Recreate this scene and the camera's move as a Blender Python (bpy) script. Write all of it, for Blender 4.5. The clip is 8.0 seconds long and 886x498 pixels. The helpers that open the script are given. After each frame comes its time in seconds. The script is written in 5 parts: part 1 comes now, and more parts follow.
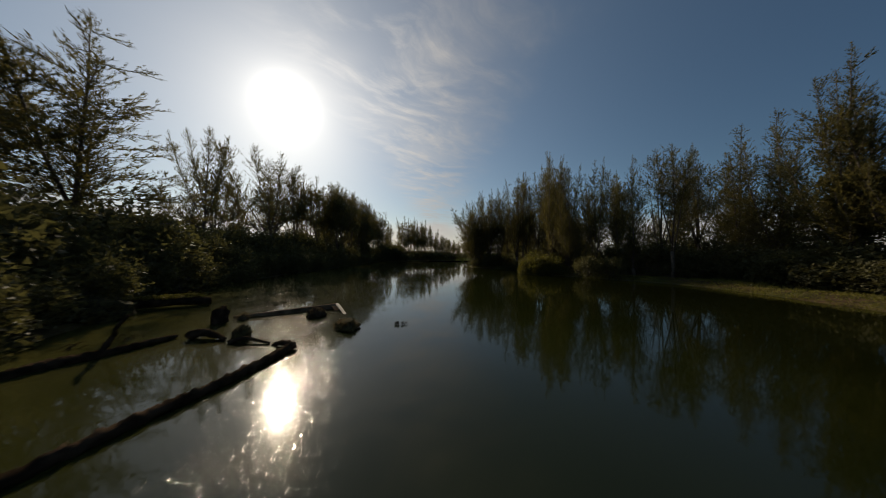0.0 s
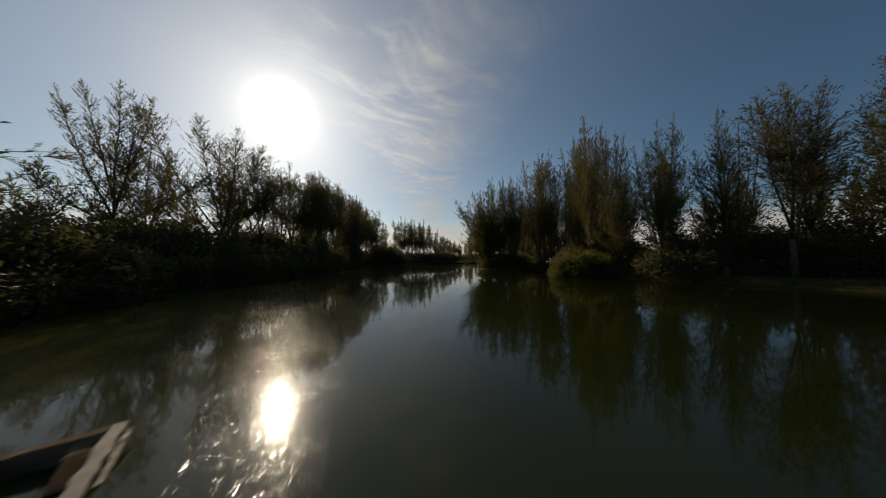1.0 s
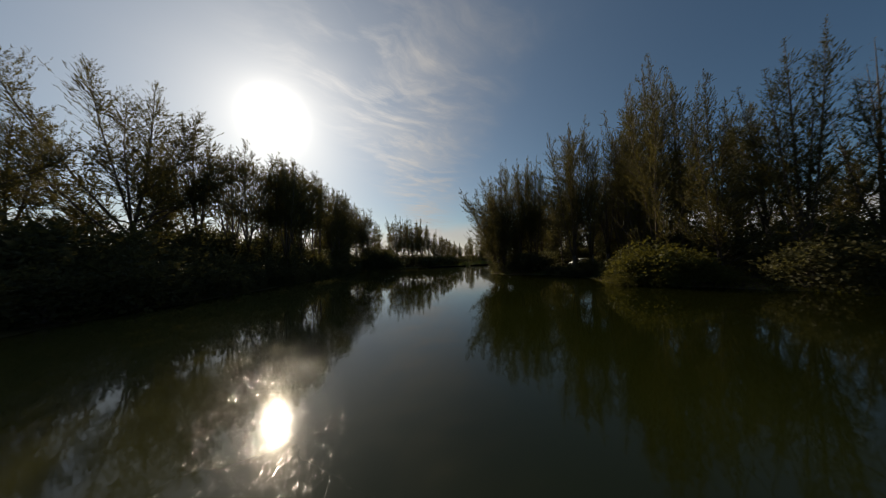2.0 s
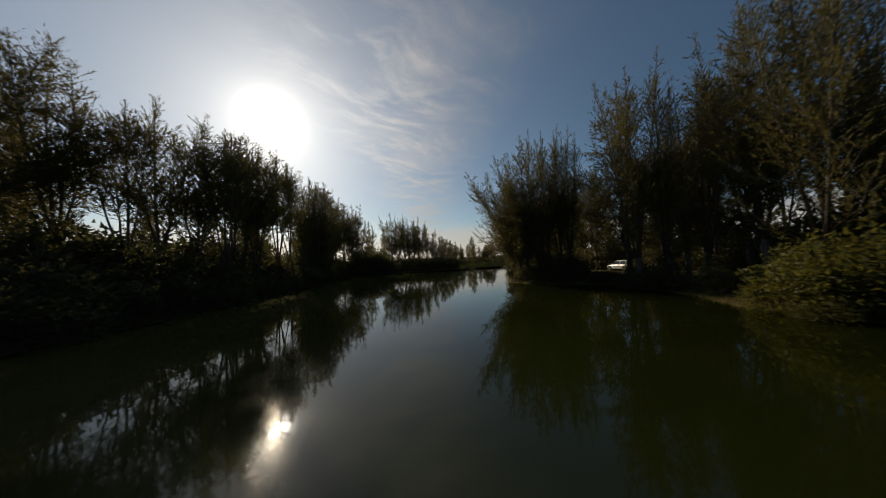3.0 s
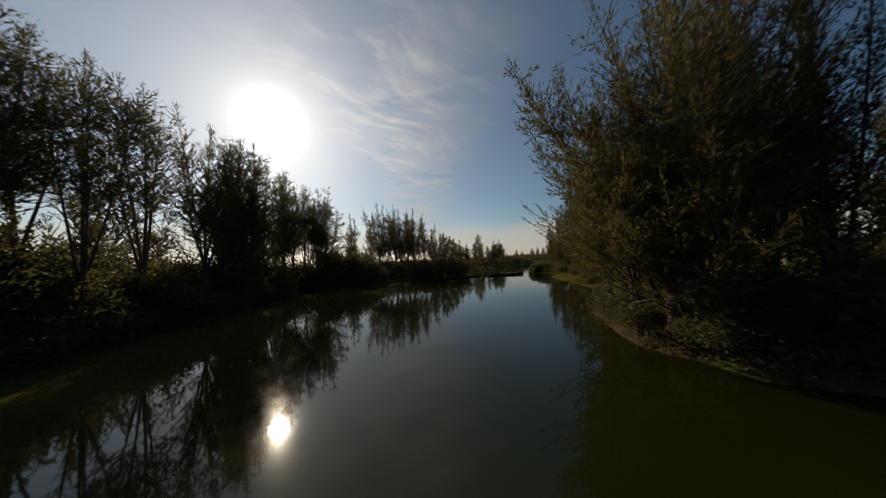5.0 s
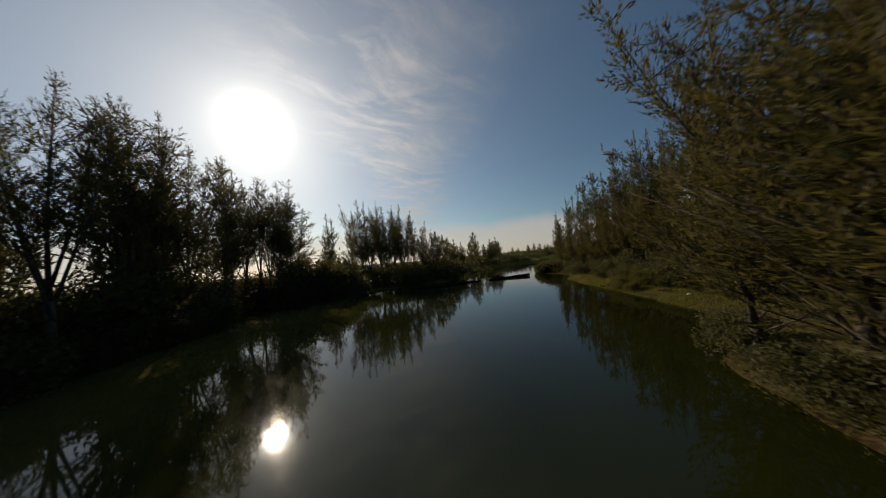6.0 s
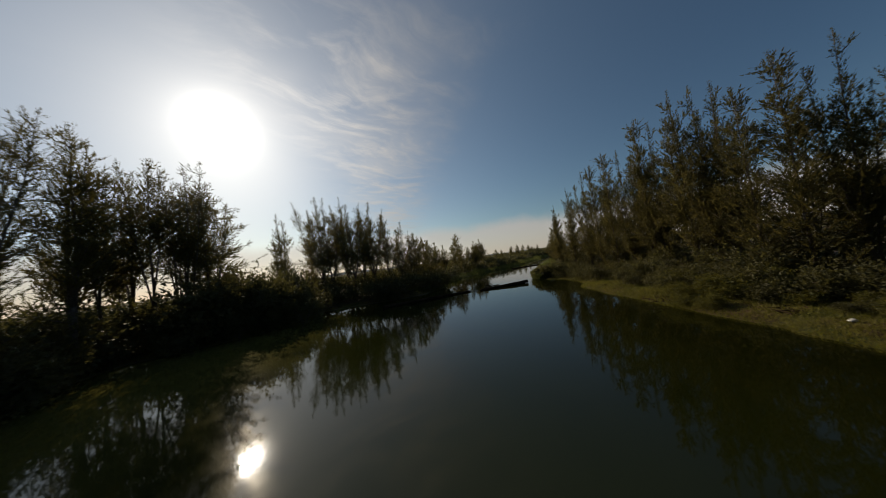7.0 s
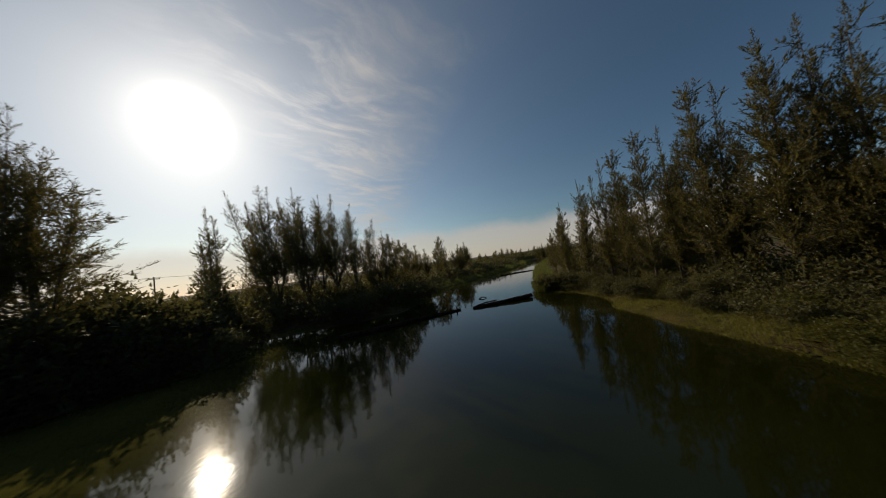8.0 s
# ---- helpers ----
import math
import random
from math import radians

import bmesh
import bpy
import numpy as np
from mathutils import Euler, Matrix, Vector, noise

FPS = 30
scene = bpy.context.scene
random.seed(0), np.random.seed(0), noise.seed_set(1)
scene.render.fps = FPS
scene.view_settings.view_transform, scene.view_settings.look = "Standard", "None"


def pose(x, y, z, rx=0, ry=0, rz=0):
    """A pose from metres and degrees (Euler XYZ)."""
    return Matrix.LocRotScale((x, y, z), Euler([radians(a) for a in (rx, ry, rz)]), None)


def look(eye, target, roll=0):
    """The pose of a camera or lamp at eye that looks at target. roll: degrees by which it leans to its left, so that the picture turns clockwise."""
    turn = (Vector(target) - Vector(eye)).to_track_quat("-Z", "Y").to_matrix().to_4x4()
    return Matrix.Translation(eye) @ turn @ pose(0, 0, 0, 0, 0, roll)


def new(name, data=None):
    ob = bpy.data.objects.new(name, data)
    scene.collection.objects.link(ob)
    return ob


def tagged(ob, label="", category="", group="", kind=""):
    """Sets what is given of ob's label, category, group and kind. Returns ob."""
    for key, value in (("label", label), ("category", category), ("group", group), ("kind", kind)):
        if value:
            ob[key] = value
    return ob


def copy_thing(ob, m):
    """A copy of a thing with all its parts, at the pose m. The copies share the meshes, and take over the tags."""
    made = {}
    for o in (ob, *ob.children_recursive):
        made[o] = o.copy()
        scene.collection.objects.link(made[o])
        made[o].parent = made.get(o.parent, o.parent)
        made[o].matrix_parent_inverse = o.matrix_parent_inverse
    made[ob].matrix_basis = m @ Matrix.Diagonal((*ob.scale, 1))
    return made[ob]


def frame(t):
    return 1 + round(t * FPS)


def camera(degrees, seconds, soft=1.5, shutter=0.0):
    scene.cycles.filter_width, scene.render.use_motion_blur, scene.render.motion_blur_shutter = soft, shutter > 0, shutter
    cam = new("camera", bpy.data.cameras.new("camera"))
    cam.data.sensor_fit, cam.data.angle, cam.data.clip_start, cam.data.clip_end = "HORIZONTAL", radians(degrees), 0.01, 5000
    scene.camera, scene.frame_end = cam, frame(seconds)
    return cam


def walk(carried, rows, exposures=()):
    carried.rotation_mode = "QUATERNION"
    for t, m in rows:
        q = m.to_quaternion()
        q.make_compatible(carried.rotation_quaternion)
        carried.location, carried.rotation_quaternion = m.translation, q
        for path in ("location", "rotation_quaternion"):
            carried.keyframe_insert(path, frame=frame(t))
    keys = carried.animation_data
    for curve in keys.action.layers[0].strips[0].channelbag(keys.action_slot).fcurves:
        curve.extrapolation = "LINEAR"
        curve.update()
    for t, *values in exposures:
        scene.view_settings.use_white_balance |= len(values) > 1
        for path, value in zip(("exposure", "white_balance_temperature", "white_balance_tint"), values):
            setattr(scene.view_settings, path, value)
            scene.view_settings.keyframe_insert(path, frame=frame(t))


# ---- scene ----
cam = camera(122.0, 8.0, soft=1.0, shutter=0.25)

# seconds, x, y, z, yaw, pitch, roll
PATH = [
    (0.0, 0.0, 0.0, 3.07, 0.0, 1.28, -0.6),
    (0.5, -0.616, 5.038, 2.84, -0.26, 1.52, -0.07),
    (1.0, -1.244, 10.24, 2.63, -0.5, 1.92, 0.74),
    (2.5, -2.499, 25.405, 2.93, -1.47, 2.57, 2.53),
    (3.0, -2.488, 30.705, 3.27, -1.4, 2.68, 2.95),
    (3.5, -2.402, 36.087, 3.58, -1.0, 2.71, 3.1),
    (4.0, -2.394, 41.309, 3.92, -1.06, 2.67, 2.62),
    (4.5, -2.44, 46.438, 4.17, -1.16, 2.63, 2.59),
    (6.0, -1.893, 60.435, 5.15, -2.87, 2.42, 5.48),
    (6.5, -1.52, 65.24, 5.4, -5.05, 2.53, 6.66),
    (7.0, -1.188, 70.302, 5.62, -7.39, 2.87, 7.45),
    (7.5, -0.626, 75.138, 5.96, -9.6, 3.11, 7.7),
    (8.0, 0.039, 79.931, 6.38, -11.78, 3.07, 7.39),
]
walk(cam, [(t, pose(x, y, z, 90 + pitch, roll, yaw)) for t, x, y, z, yaw, pitch, roll in PATH])

# ---------------------------------------------------------------- light
SUN_AZ, SUN_EL = -33.0, 27.1
SUN_DIR = Vector((math.sin(radians(SUN_AZ)) * math.cos(radians(SUN_EL)), math.cos(radians(SUN_AZ)) * math.cos(radians(SUN_EL)), math.sin(radians(SUN_EL))))
sun = new("sun", bpy.data.lights.new("sun", "SUN"))
sun.data.energy, sun.data.angle, sun.data.color = 3.0, radians(0.55), (1.0, 0.82, 0.58)
sun.matrix_world = look((0, 0, 60), Vector((0, 0, 60)) - SUN_DIR)
scene.view_settings.exposure = 0.0


class Nodes:
    """Short calls for building a node tree."""

    def __init__(self, tree):
        self.tree = tree
        tree.nodes.clear()

    def add(self, kind, *links, **settings):
        n = self.tree.nodes.new(kind)
        for k, v in settings.items():
            if k == "data_type": n.data_type = v
            elif k == "operation": n.operation = v
            elif k == "blend_type": n.blend_type = v
            elif k == "noise_dimensions": n.noise_dimensions = v
            elif k == "use_clamp": n.use_clamp = v
            elif k == "feature": n.feature = v
            elif k == "sky_type": n.sky_type = v
        for slot, value in links:
            s = n.inputs[slot]
            if isinstance(value, bpy.types.NodeSocket):
                self.tree.links.new(value, s)
            else:
                s.default_value = value
        return n

    def math(self, op, a, b=0.0, c=0.0, clamp=False):
        return self.add("ShaderNodeMath", (0, a), (1, b), (2, c), operation=op, use_clamp=clamp).outputs[0]

    def vmath(self, op, a, b=(0, 0, 0)):
        n = self.add("ShaderNodeVectorMath", (0, a), (1, b), operation=op)
        return n.outputs["Value"] if op in ("DOT_PRODUCT", "LENGTH", "DISTANCE") else n.outputs["Vector"]

    def noise(self, vector, scale, detail=4.0, rough=0.55):
        return self.add("ShaderNodeTexNoise", ("Vector", vector), ("Scale", scale), ("Detail", detail), ("Roughness", rough)).outputs["Fac"]

    def mix(self, fac, a, b, blend="MIX"):
        n = self.tree.nodes.new("ShaderNodeMix")
        n.data_type, n.blend_type = "RGBA", blend
        for slot, value in ((0, fac), (6, a), (7, b)):
            if isinstance(value, bpy.types.NodeSocket):
                self.tree.links.new(value, n.inputs[slot])
            else:
                n.inputs[slot].default_value = value
        return n.outputs[2]

    def ramp(self, fac, lo, hi, a=0.0, b=1.0):
        n = self.add("ShaderNodeMapRange", ("Value", fac), ("From Min", lo), ("From Max", hi), ("To Min", a), ("To Max", b))
        n.interpolation_type = "SMOOTHSTEP"
        return n.outputs[0]

    def link(self, a, b):
        self.tree.links.new(a, b)


world = bpy.data.worlds.new("world")
world.use_nodes = True
scene.world = world
N = Nodes(world.node_tree)
way = N.add("ShaderNodeTexCoord").outputs["Generated"]
sky = N.add("ShaderNodeTexSky", sky_type="NISHITA")
sky.sun_disc, sky.sun_elevation, sky.sun_rotation = False, radians(SUN_EL), radians(SUN_AZ)
sky.air_density, sky.dust_density, sky.ozone_density = 1.0, 0.45, 2.2
sky_col = N.mix(1.0, sky.outputs[0], (0.0624, 0.0619, 0.0573, 1), "MULTIPLY")
# angle from the sun, in degrees
cosine = N.math("MINIMUM", N.vmath("DOT_PRODUCT", way, tuple(SUN_DIR)), 0.99999)
theta = N.math("MULTIPLY", N.math("ARCCOSINE", cosine), 57.29578)
core = N.math("MINIMUM", N.math("MULTIPLY", N.math("POWER", N.math("DIVIDE", 3.0, N.math("ADD", theta, 0.05)), 4.0), 1.7), 70.0)
halo = N.math("MULTIPLY", N.math("EXPONENT", N.math("DIVIDE", theta, -17.0)), 0.44)
deep = N.ramp(theta, 40.0, 95.0, 1.0, 0.725)
deep_red = N.ramp(theta, 32.0, 95.0, 1.0, 0.60)
deep_blue = N.ramp(theta, 42.0, 95.0, 1.0, 0.82)
sky_col = N.mix(1.0, sky_col, N.add("ShaderNodeCombineColor", (0, deep_red), (1, deep), (2, deep_blue)).outputs[0], "MULTIPLY")
core_col = N.mix(1.0, (1.0, 0.93, 0.80, 1), N.add("ShaderNodeCombineColor", (0, core), (1, core), (2, core)).outputs[0], "MULTIPLY")
halo_col = N.mix(1.0, (0.95, 0.96, 0.91, 1), N.add("ShaderNodeCombineColor", (0, halo), (1, halo), (2, halo)).outputs[0], "MULTIPLY")
# thin cirrus on a plane high above, low cloud bank over the horizon
sep = N.add("ShaderNodeSeparateXYZ", (0, way))
up = N.math("MAXIMUM", sep.outputs[2], 0.03)
plane = N.add("ShaderNodeCombineXYZ", (0, N.math("DIVIDE", sep.outputs[0], up)), (1, N.math("DIVIDE", sep.outputs[1], up))).outputs[0]
turned = N.add("ShaderNodeMapping", ("Vector", plane), ("Rotation", (0, 0, radians(-38)))).outputs[0]
wisp = N.vmath("MULTIPLY", turned, (1.7, 3.6, 1.0))
bent = N.vmath("ADD", wisp, N.vmath("MULTIPLY", N.add("ShaderNodeTexNoise", ("Vector", plane), ("Scale", 1.6), ("Detail", 3.0)).outputs["Color"], (0.9, 1.6, 0)))
cir = N.ramp(N.noise(bent, 1.5, 8.0, 0.6), 0.40, 0.74)
big = N.ramp(N.noise(plane, 0.75, 3.0, 0.5), 0.34, 0.62)
pl = N.add("ShaderNodeSeparateXYZ", (0, plane))
ragged = N.math("ADD", pl.outputs[0], N.math("MULTIPLY", N.noise(plane, 1.7, 5.0), 0.7))
side = N.math("MULTIPLY", N.math("MULTIPLY", N.ramp(ragged, 0.98, 0.05), N.ramp(pl.outputs[0], -0.95, -0.30, 0.03, 1.0)), N.ramp(pl.outputs[1], 0.55, 1.2))
veil = N.math("MULTIPLY", N.math("ADD", N.math("MULTIPLY", cir, 0.60), N.math("MULTIPLY", big, 0.42)), side)
cirrus = N.math("MULTIPLY", veil, 1.0, clamp=True)
lit = N.math("ADD", N.math("MULTIPLY", N.math("EXPONENT", N.math("DIVIDE", theta, -22.0)), 1.0), 0.20)
cloud_col = N.mix(1.0, (1.0, 0.93, 0.86, 1), N.add("ShaderNodeCombineColor", (0, lit), (1, lit), (2, lit)).outputs[0], "MULTIPLY")
bank_top = N.math("ADD", 0.125, N.math("MULTIPLY", N.math("SUBTRACT", N.noise(way, 5.0, 5.0), 0.5), 0.09))
bank = N.math("MULTIPLY", N.math("SUBTRACT", 1.0, N.ramp(N.math("SUBTRACT", sep.outputs[2], bank_top), -0.035, 0.02)), 0.62)
base = N.mix(cirrus, sky_col, cloud_col)
base = N.mix(bank, base, (0.50, 0.43, 0.385, 1))
total = N.mix(1.0, N.mix(1.0, base, core_col, "ADD"), halo_col, "ADD")
bg = N.add("ShaderNodeBackground", (0, total), (1, 1.0))
N.link(bg.outputs[0], N.add("ShaderNodeOutputWorld").inputs[0])

# ---------------------------------------------------------------- materials


def material(name):
    m = bpy.data.materials.new(name)
    m.use_nodes = True
    return m, Nodes(m.node_tree)


def place(n):
    """World-size coordinates of the shaded point."""
    return n.add("ShaderNodeNewGeometry").outputs["Position"]


def rgb(c):
    return (*c, 1.0)


def surface(name, a, b, scale=3.0, rough=0.8, bump=0.3, fine=30.0, metal=0.0, spec=0.5, local=True, depth=0.02):
    """A rough solid in two colours, mixed at two scales, with relief."""
    m, n = material(name)
    p = n.add("ShaderNodeTexCoord").outputs["Object"] if local else place(n)
    k = n.ramp(n.noise(p, scale, 5.0), 0.35, 0.68)
    f = n.noise(p, fine, 4.0)
    col = n.mix(k, rgb(a), rgb(b))
    col = n.mix(n.math("MULTIPLY", f, 0.6), col, n.mix(1.0, col, (0.45, 0.43, 0.4, 1), "MULTIPLY"))
    bp = n.add("ShaderNodeBump", ("Height", n.math("ADD", f, n.math("MULTIPLY", k, 0.5))), ("Strength", bump), ("Distance", depth)).outputs[0]
    bs = n.add("ShaderNodeBsdfPrincipled", ("Base Color", col), ("Roughness", n.ramp(f, 0.2, 0.8, rough * 0.85, min(1.0, rough * 1.12))), ("Metallic", metal), ("Normal", bp), ("Specular IOR Level", spec))
    n.link(bs.outputs[0], n.add("ShaderNodeOutputMaterial").inputs[0])
    return m


def leafy(name, a, b, through_col, amount=0.4, rough=0.6):
    """Leaves: two colours by leaf and by plant, partly letting light through."""
    m, n = material(name)
    geo = n.add("ShaderNodeNewGeometry")
    own = n.add("ShaderNodeObjectInfo").outputs["Random"]
    patch = n.ramp(n.noise(geo.outputs["Position"], 0.5, 3.0), 0.35, 0.65)
    leaf = geo.outputs["Random Per Island"]
    k = n.math("ADD", n.math("MULTIPLY", leaf, 0.28), n.math("ADD", n.math("MULTIPLY", patch, 0.42), n.math("MULTIPLY", own, 0.30)), clamp=True)
    col = n.mix(k, rgb(a), rgb(b))
    bs = n.add("ShaderNodeBsdfPrincipled", ("Base Color", col), ("Roughness", rough), ("Specular IOR Level", 0.2))
    tr = n.add("ShaderNodeBsdfTranslucent", (0, n.mix(k, rgb(through_col), rgb([c * 1.4 for c in through_col]))))
    mx = n.add("ShaderNodeMixShader", (0, amount), (1, bs.outputs[0]), (2, tr.outputs[0]))
    n.link(mx.outputs[0], n.add("ShaderNodeOutputMaterial").inputs[0])
    return m


M_NEEDLE = leafy("casuarina_needles", (0.038, 0.042, 0.017), (0.090, 0.083, 0.030), (0.150, 0.126, 0.035), 0.40)
M_NEEDLE_DRY = leafy("dry_needles", (0.085, 0.070, 0.040), (0.14, 0.11, 0.06), (0.11, 0.08, 0.03), 0.3)
M_LEAF = leafy("shrub_leaves", (0.045, 0.047, 0.021), (0.092, 0.085, 0.035), (0.120, 0.112, 0.034), 0.36, 0.6)
M_LEAF_YELLOW = leafy("yellow_green_leaves", (0.040, 0.047, 0.012), (0.090, 0.088, 0.020), (0.16, 0.145, 0.024), 0.38, 0.55)
M_GRASS = leafy("grass_blades", (0.080, 0.095, 0.016), (0.17, 0.135, 0.036), (0.18, 0.175, 0.028), 0.40)
M_STRAW = leafy("straw_blades", (0.22, 0.15, 0.07), (0.36, 0.26, 0.13), (0.30, 0.2, 0.08), 0.3)
M_REED = leafy("reed_blades", (0.070, 0.088, 0.022), (0.135, 0.132, 0.042), (0.145, 0.160, 0.034), 0.40)
M_BARK = surface("bark", (0.075, 0.058, 0.043), (0.145, 0.116, 0.088), 4.0, 0.9, 0.6, 22.0)
M_BARK_PALE = surface("pale_bark", (0.085, 0.068, 0.052), (0.155, 0.128, 0.10), 4.0, 0.9, 0.5, 20.0)
M_LOG = surface("wet_dark_wood", (0.024, 0.017, 0.011), (0.072, 0.050, 0.033), 3.0, 0.9, 0.8, 26.0, depth=0.03, spec=0.0)
M_TIMBER = surface("weathered_timber", (0.085, 0.058, 0.038), (0.20, 0.145, 0.095), 2.0, 0.95, 0.7, 30.0, depth=0.02, spec=0.0)
M_SPLINTER = surface("bleached_timber", (0.30, 0.25, 0.19), (0.45, 0.38, 0.30), 4.0, 0.8, 0.5, 40.0)
M_CLOD = surface("mossy_clod", (0.035, 0.03, 0.016), (0.10, 0.085, 0.03), 6.0, 0.95, 0.8, 40.0, spec=0.1)


def ground_material():
    m, n = material("bank_soil")
    p = place(n)
    k = n.ramp(n.noise(p, 0.22, 5.0), 0.38, 0.62)
    g = n.ramp(n.noise(p, 0.9, 6.0), 0.40, 0.60)
    f = n.noise(p, 9.0, 5.0)
    z = n.add("ShaderNodeSeparateXYZ", (0, p)).outputs[2]
    soil = n.mix(g, rgb((0.048, 0.030, 0.015)), rgb((0.105, 0.068, 0.033)))
    turf = n.mix(g, rgb((0.040, 0.046, 0.010)), rgb((0.088, 0.082, 0.020)))
    col = n.mix(k, soil, turf)
    col = n.mix(n.math("MULTIPLY", f, 0.5), col, n.mix(1.0, col, (0.4, 0.4, 0.38, 1), "MULTIPLY"))
    wet = n.ramp(z, 0.02, 0.16, 0.42, 0.92)
    bp = n.add("ShaderNodeBump", ("Height", n.math("ADD", f, g)), ("Strength", 0.6), ("Distance", 0.08)).outputs[0]
    bs = n.add("ShaderNodeBsdfPrincipled", ("Base Color", col), ("Roughness", wet), ("Specular IOR Level", 0.15), ("Normal", bp))
    n.link(bs.outputs[0], n.add("ShaderNodeOutputMaterial").inputs[0])
    return m


def water_material():
    """Murky water: a smooth swell, and in the gust small tilted ripple facets."""
    m, n = material("murky_water")
    p = place(n)
    flat = n.vmath("MULTIPLY", p, (1, 1, 0))
    along_way = n.add("ShaderNodeSeparateXYZ", (0, flat)).outputs[1]
    gust = n.ramp(n.math("ADD", along_way, n.math("MULTIPLY", n.noise(flat, 0.15, 3.0), 8.0)), 30.0, 50.0, 1.0, 0.12)
    patch = n.ramp(n.noise(flat, 0.5, 3.0), 0.30, 0.62, 0.5, 1.0)
    wave = n.noise(n.vmath("MULTIPLY", flat, (1.0, 0.75, 0)), 5.0, 2.0, 0.5)
    swell = n.noise(flat, 0.8, 2.0, 0.5)
    height = n.math("ADD", n.math("MULTIPLY", wave, n.math("ADD", n.ramp(along_way, 78.0, 92.0, 0.0005, 0.0016), n.math("MULTIPLY", gust, 0.0007))), n.math("MULTIPLY", swell, 0.0026))
    bp = n.add("ShaderNodeBump", ("Height", height), ("Strength", 1.0), ("Distance", 1.0)).outputs[0]
    facet = n.add("ShaderNodeTexVoronoi", ("Vector", flat), ("Scale", 80.0), ("Randomness", 1.0))
    tone = n.add("ShaderNodeSeparateColor", (0, facet.outputs["Color"]))
    lee = n.ramp(n.math("ADD", n.add("ShaderNodeSeparateXYZ", (0, flat)).outputs[0], n.math("ADD", n.math("MULTIPLY", along_way, 0.10), n.math("MULTIPLY", n.noise(flat, 0.6, 3.0), 1.6))), 0.3, -0.9, 0.25, 1.0)
    size = n.math("MULTIPLY", n.math("MULTIPLY", n.math("MULTIPLY", gust, lee), patch), n.math("ADD", 0.22, n.math("MULTIPLY", tone.outputs[2], 0.36)))
    inside = n.math("LESS_THAN", facet.outputs["Distance"], size)
    steep = n.math("MULTIPLY", inside, n.math("ADD", 0.06, n.math("MULTIPLY", n.math("FRACT", n.math("MULTIPLY", tone.outputs[2], 17.3)), 0.34)))
    tilt = n.add("ShaderNodeCombineXYZ", (0, n.math("MULTIPLY", n.math("SUBTRACT", tone.outputs[0], 0.5), steep)), (1, n.math("MULTIPLY", n.math("SUBTRACT", tone.outputs[1], 0.5), steep))).outputs[0]
    normal = n.vmath("NORMALIZE", n.vmath("ADD", bp, tilt))
    silt = n.ramp(n.noise(flat, 0.12, 4.0), 0.3, 0.7)
    col = n.mix(silt, rgb((0.0092, 0.0122, 0.0016)), rgb((0.0140, 0.0175, 0.0028)))
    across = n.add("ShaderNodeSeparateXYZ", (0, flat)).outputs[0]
    shallow = n.math("MULTIPLY", n.ramp(n.math("ADD", across, n.math("MULTIPLY", n.noise(flat, 0.3, 3.0), 8.0)), 3.0, -9.0), n.ramp(along_way, 70.0, 20.0, 0.25, 1.0))
    margin = n.math("MULTIPLY", n.ramp(n.math("ADD", across, n.math("MULTIPLY", n.noise(flat, 0.3, 3.0), 8.0)), -4.0, -15.0), 0.75)
    shallow = n.math("MAXIMUM", shallow, margin)
    col = n.mix(shallow, col, rgb((0.047, 0.045, 0.013)))
    # silty margin, its colour brightened in place of light scattered into the hedge's shade
    col = n.mix(n.math("MULTIPLY", margin, n.ramp(along_way, 60.0, 95.0, 0.5, 1.3)), col, rgb((0.100, 0.092, 0.020)))
    # darker towards the right bank: deeper water, and the bank's shade put into colour
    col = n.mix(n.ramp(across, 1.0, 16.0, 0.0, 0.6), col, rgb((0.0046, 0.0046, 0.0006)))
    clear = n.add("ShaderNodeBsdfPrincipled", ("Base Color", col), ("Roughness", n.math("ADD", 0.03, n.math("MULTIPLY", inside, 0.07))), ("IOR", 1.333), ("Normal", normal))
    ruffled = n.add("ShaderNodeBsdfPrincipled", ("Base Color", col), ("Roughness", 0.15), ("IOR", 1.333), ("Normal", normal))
    mx = n.add("ShaderNodeMixShader", (0, n.math("ADD", 0.04, n.math("MULTIPLY", gust, 0.16))), (1, clear.outputs[0]), (2, ruffled.outputs[0]))
    n.link(mx.outputs[0], n.add("ShaderNodeOutputMaterial").inputs[0])
    return m


M_GROUND = ground_material()
M_WATER = water_material()


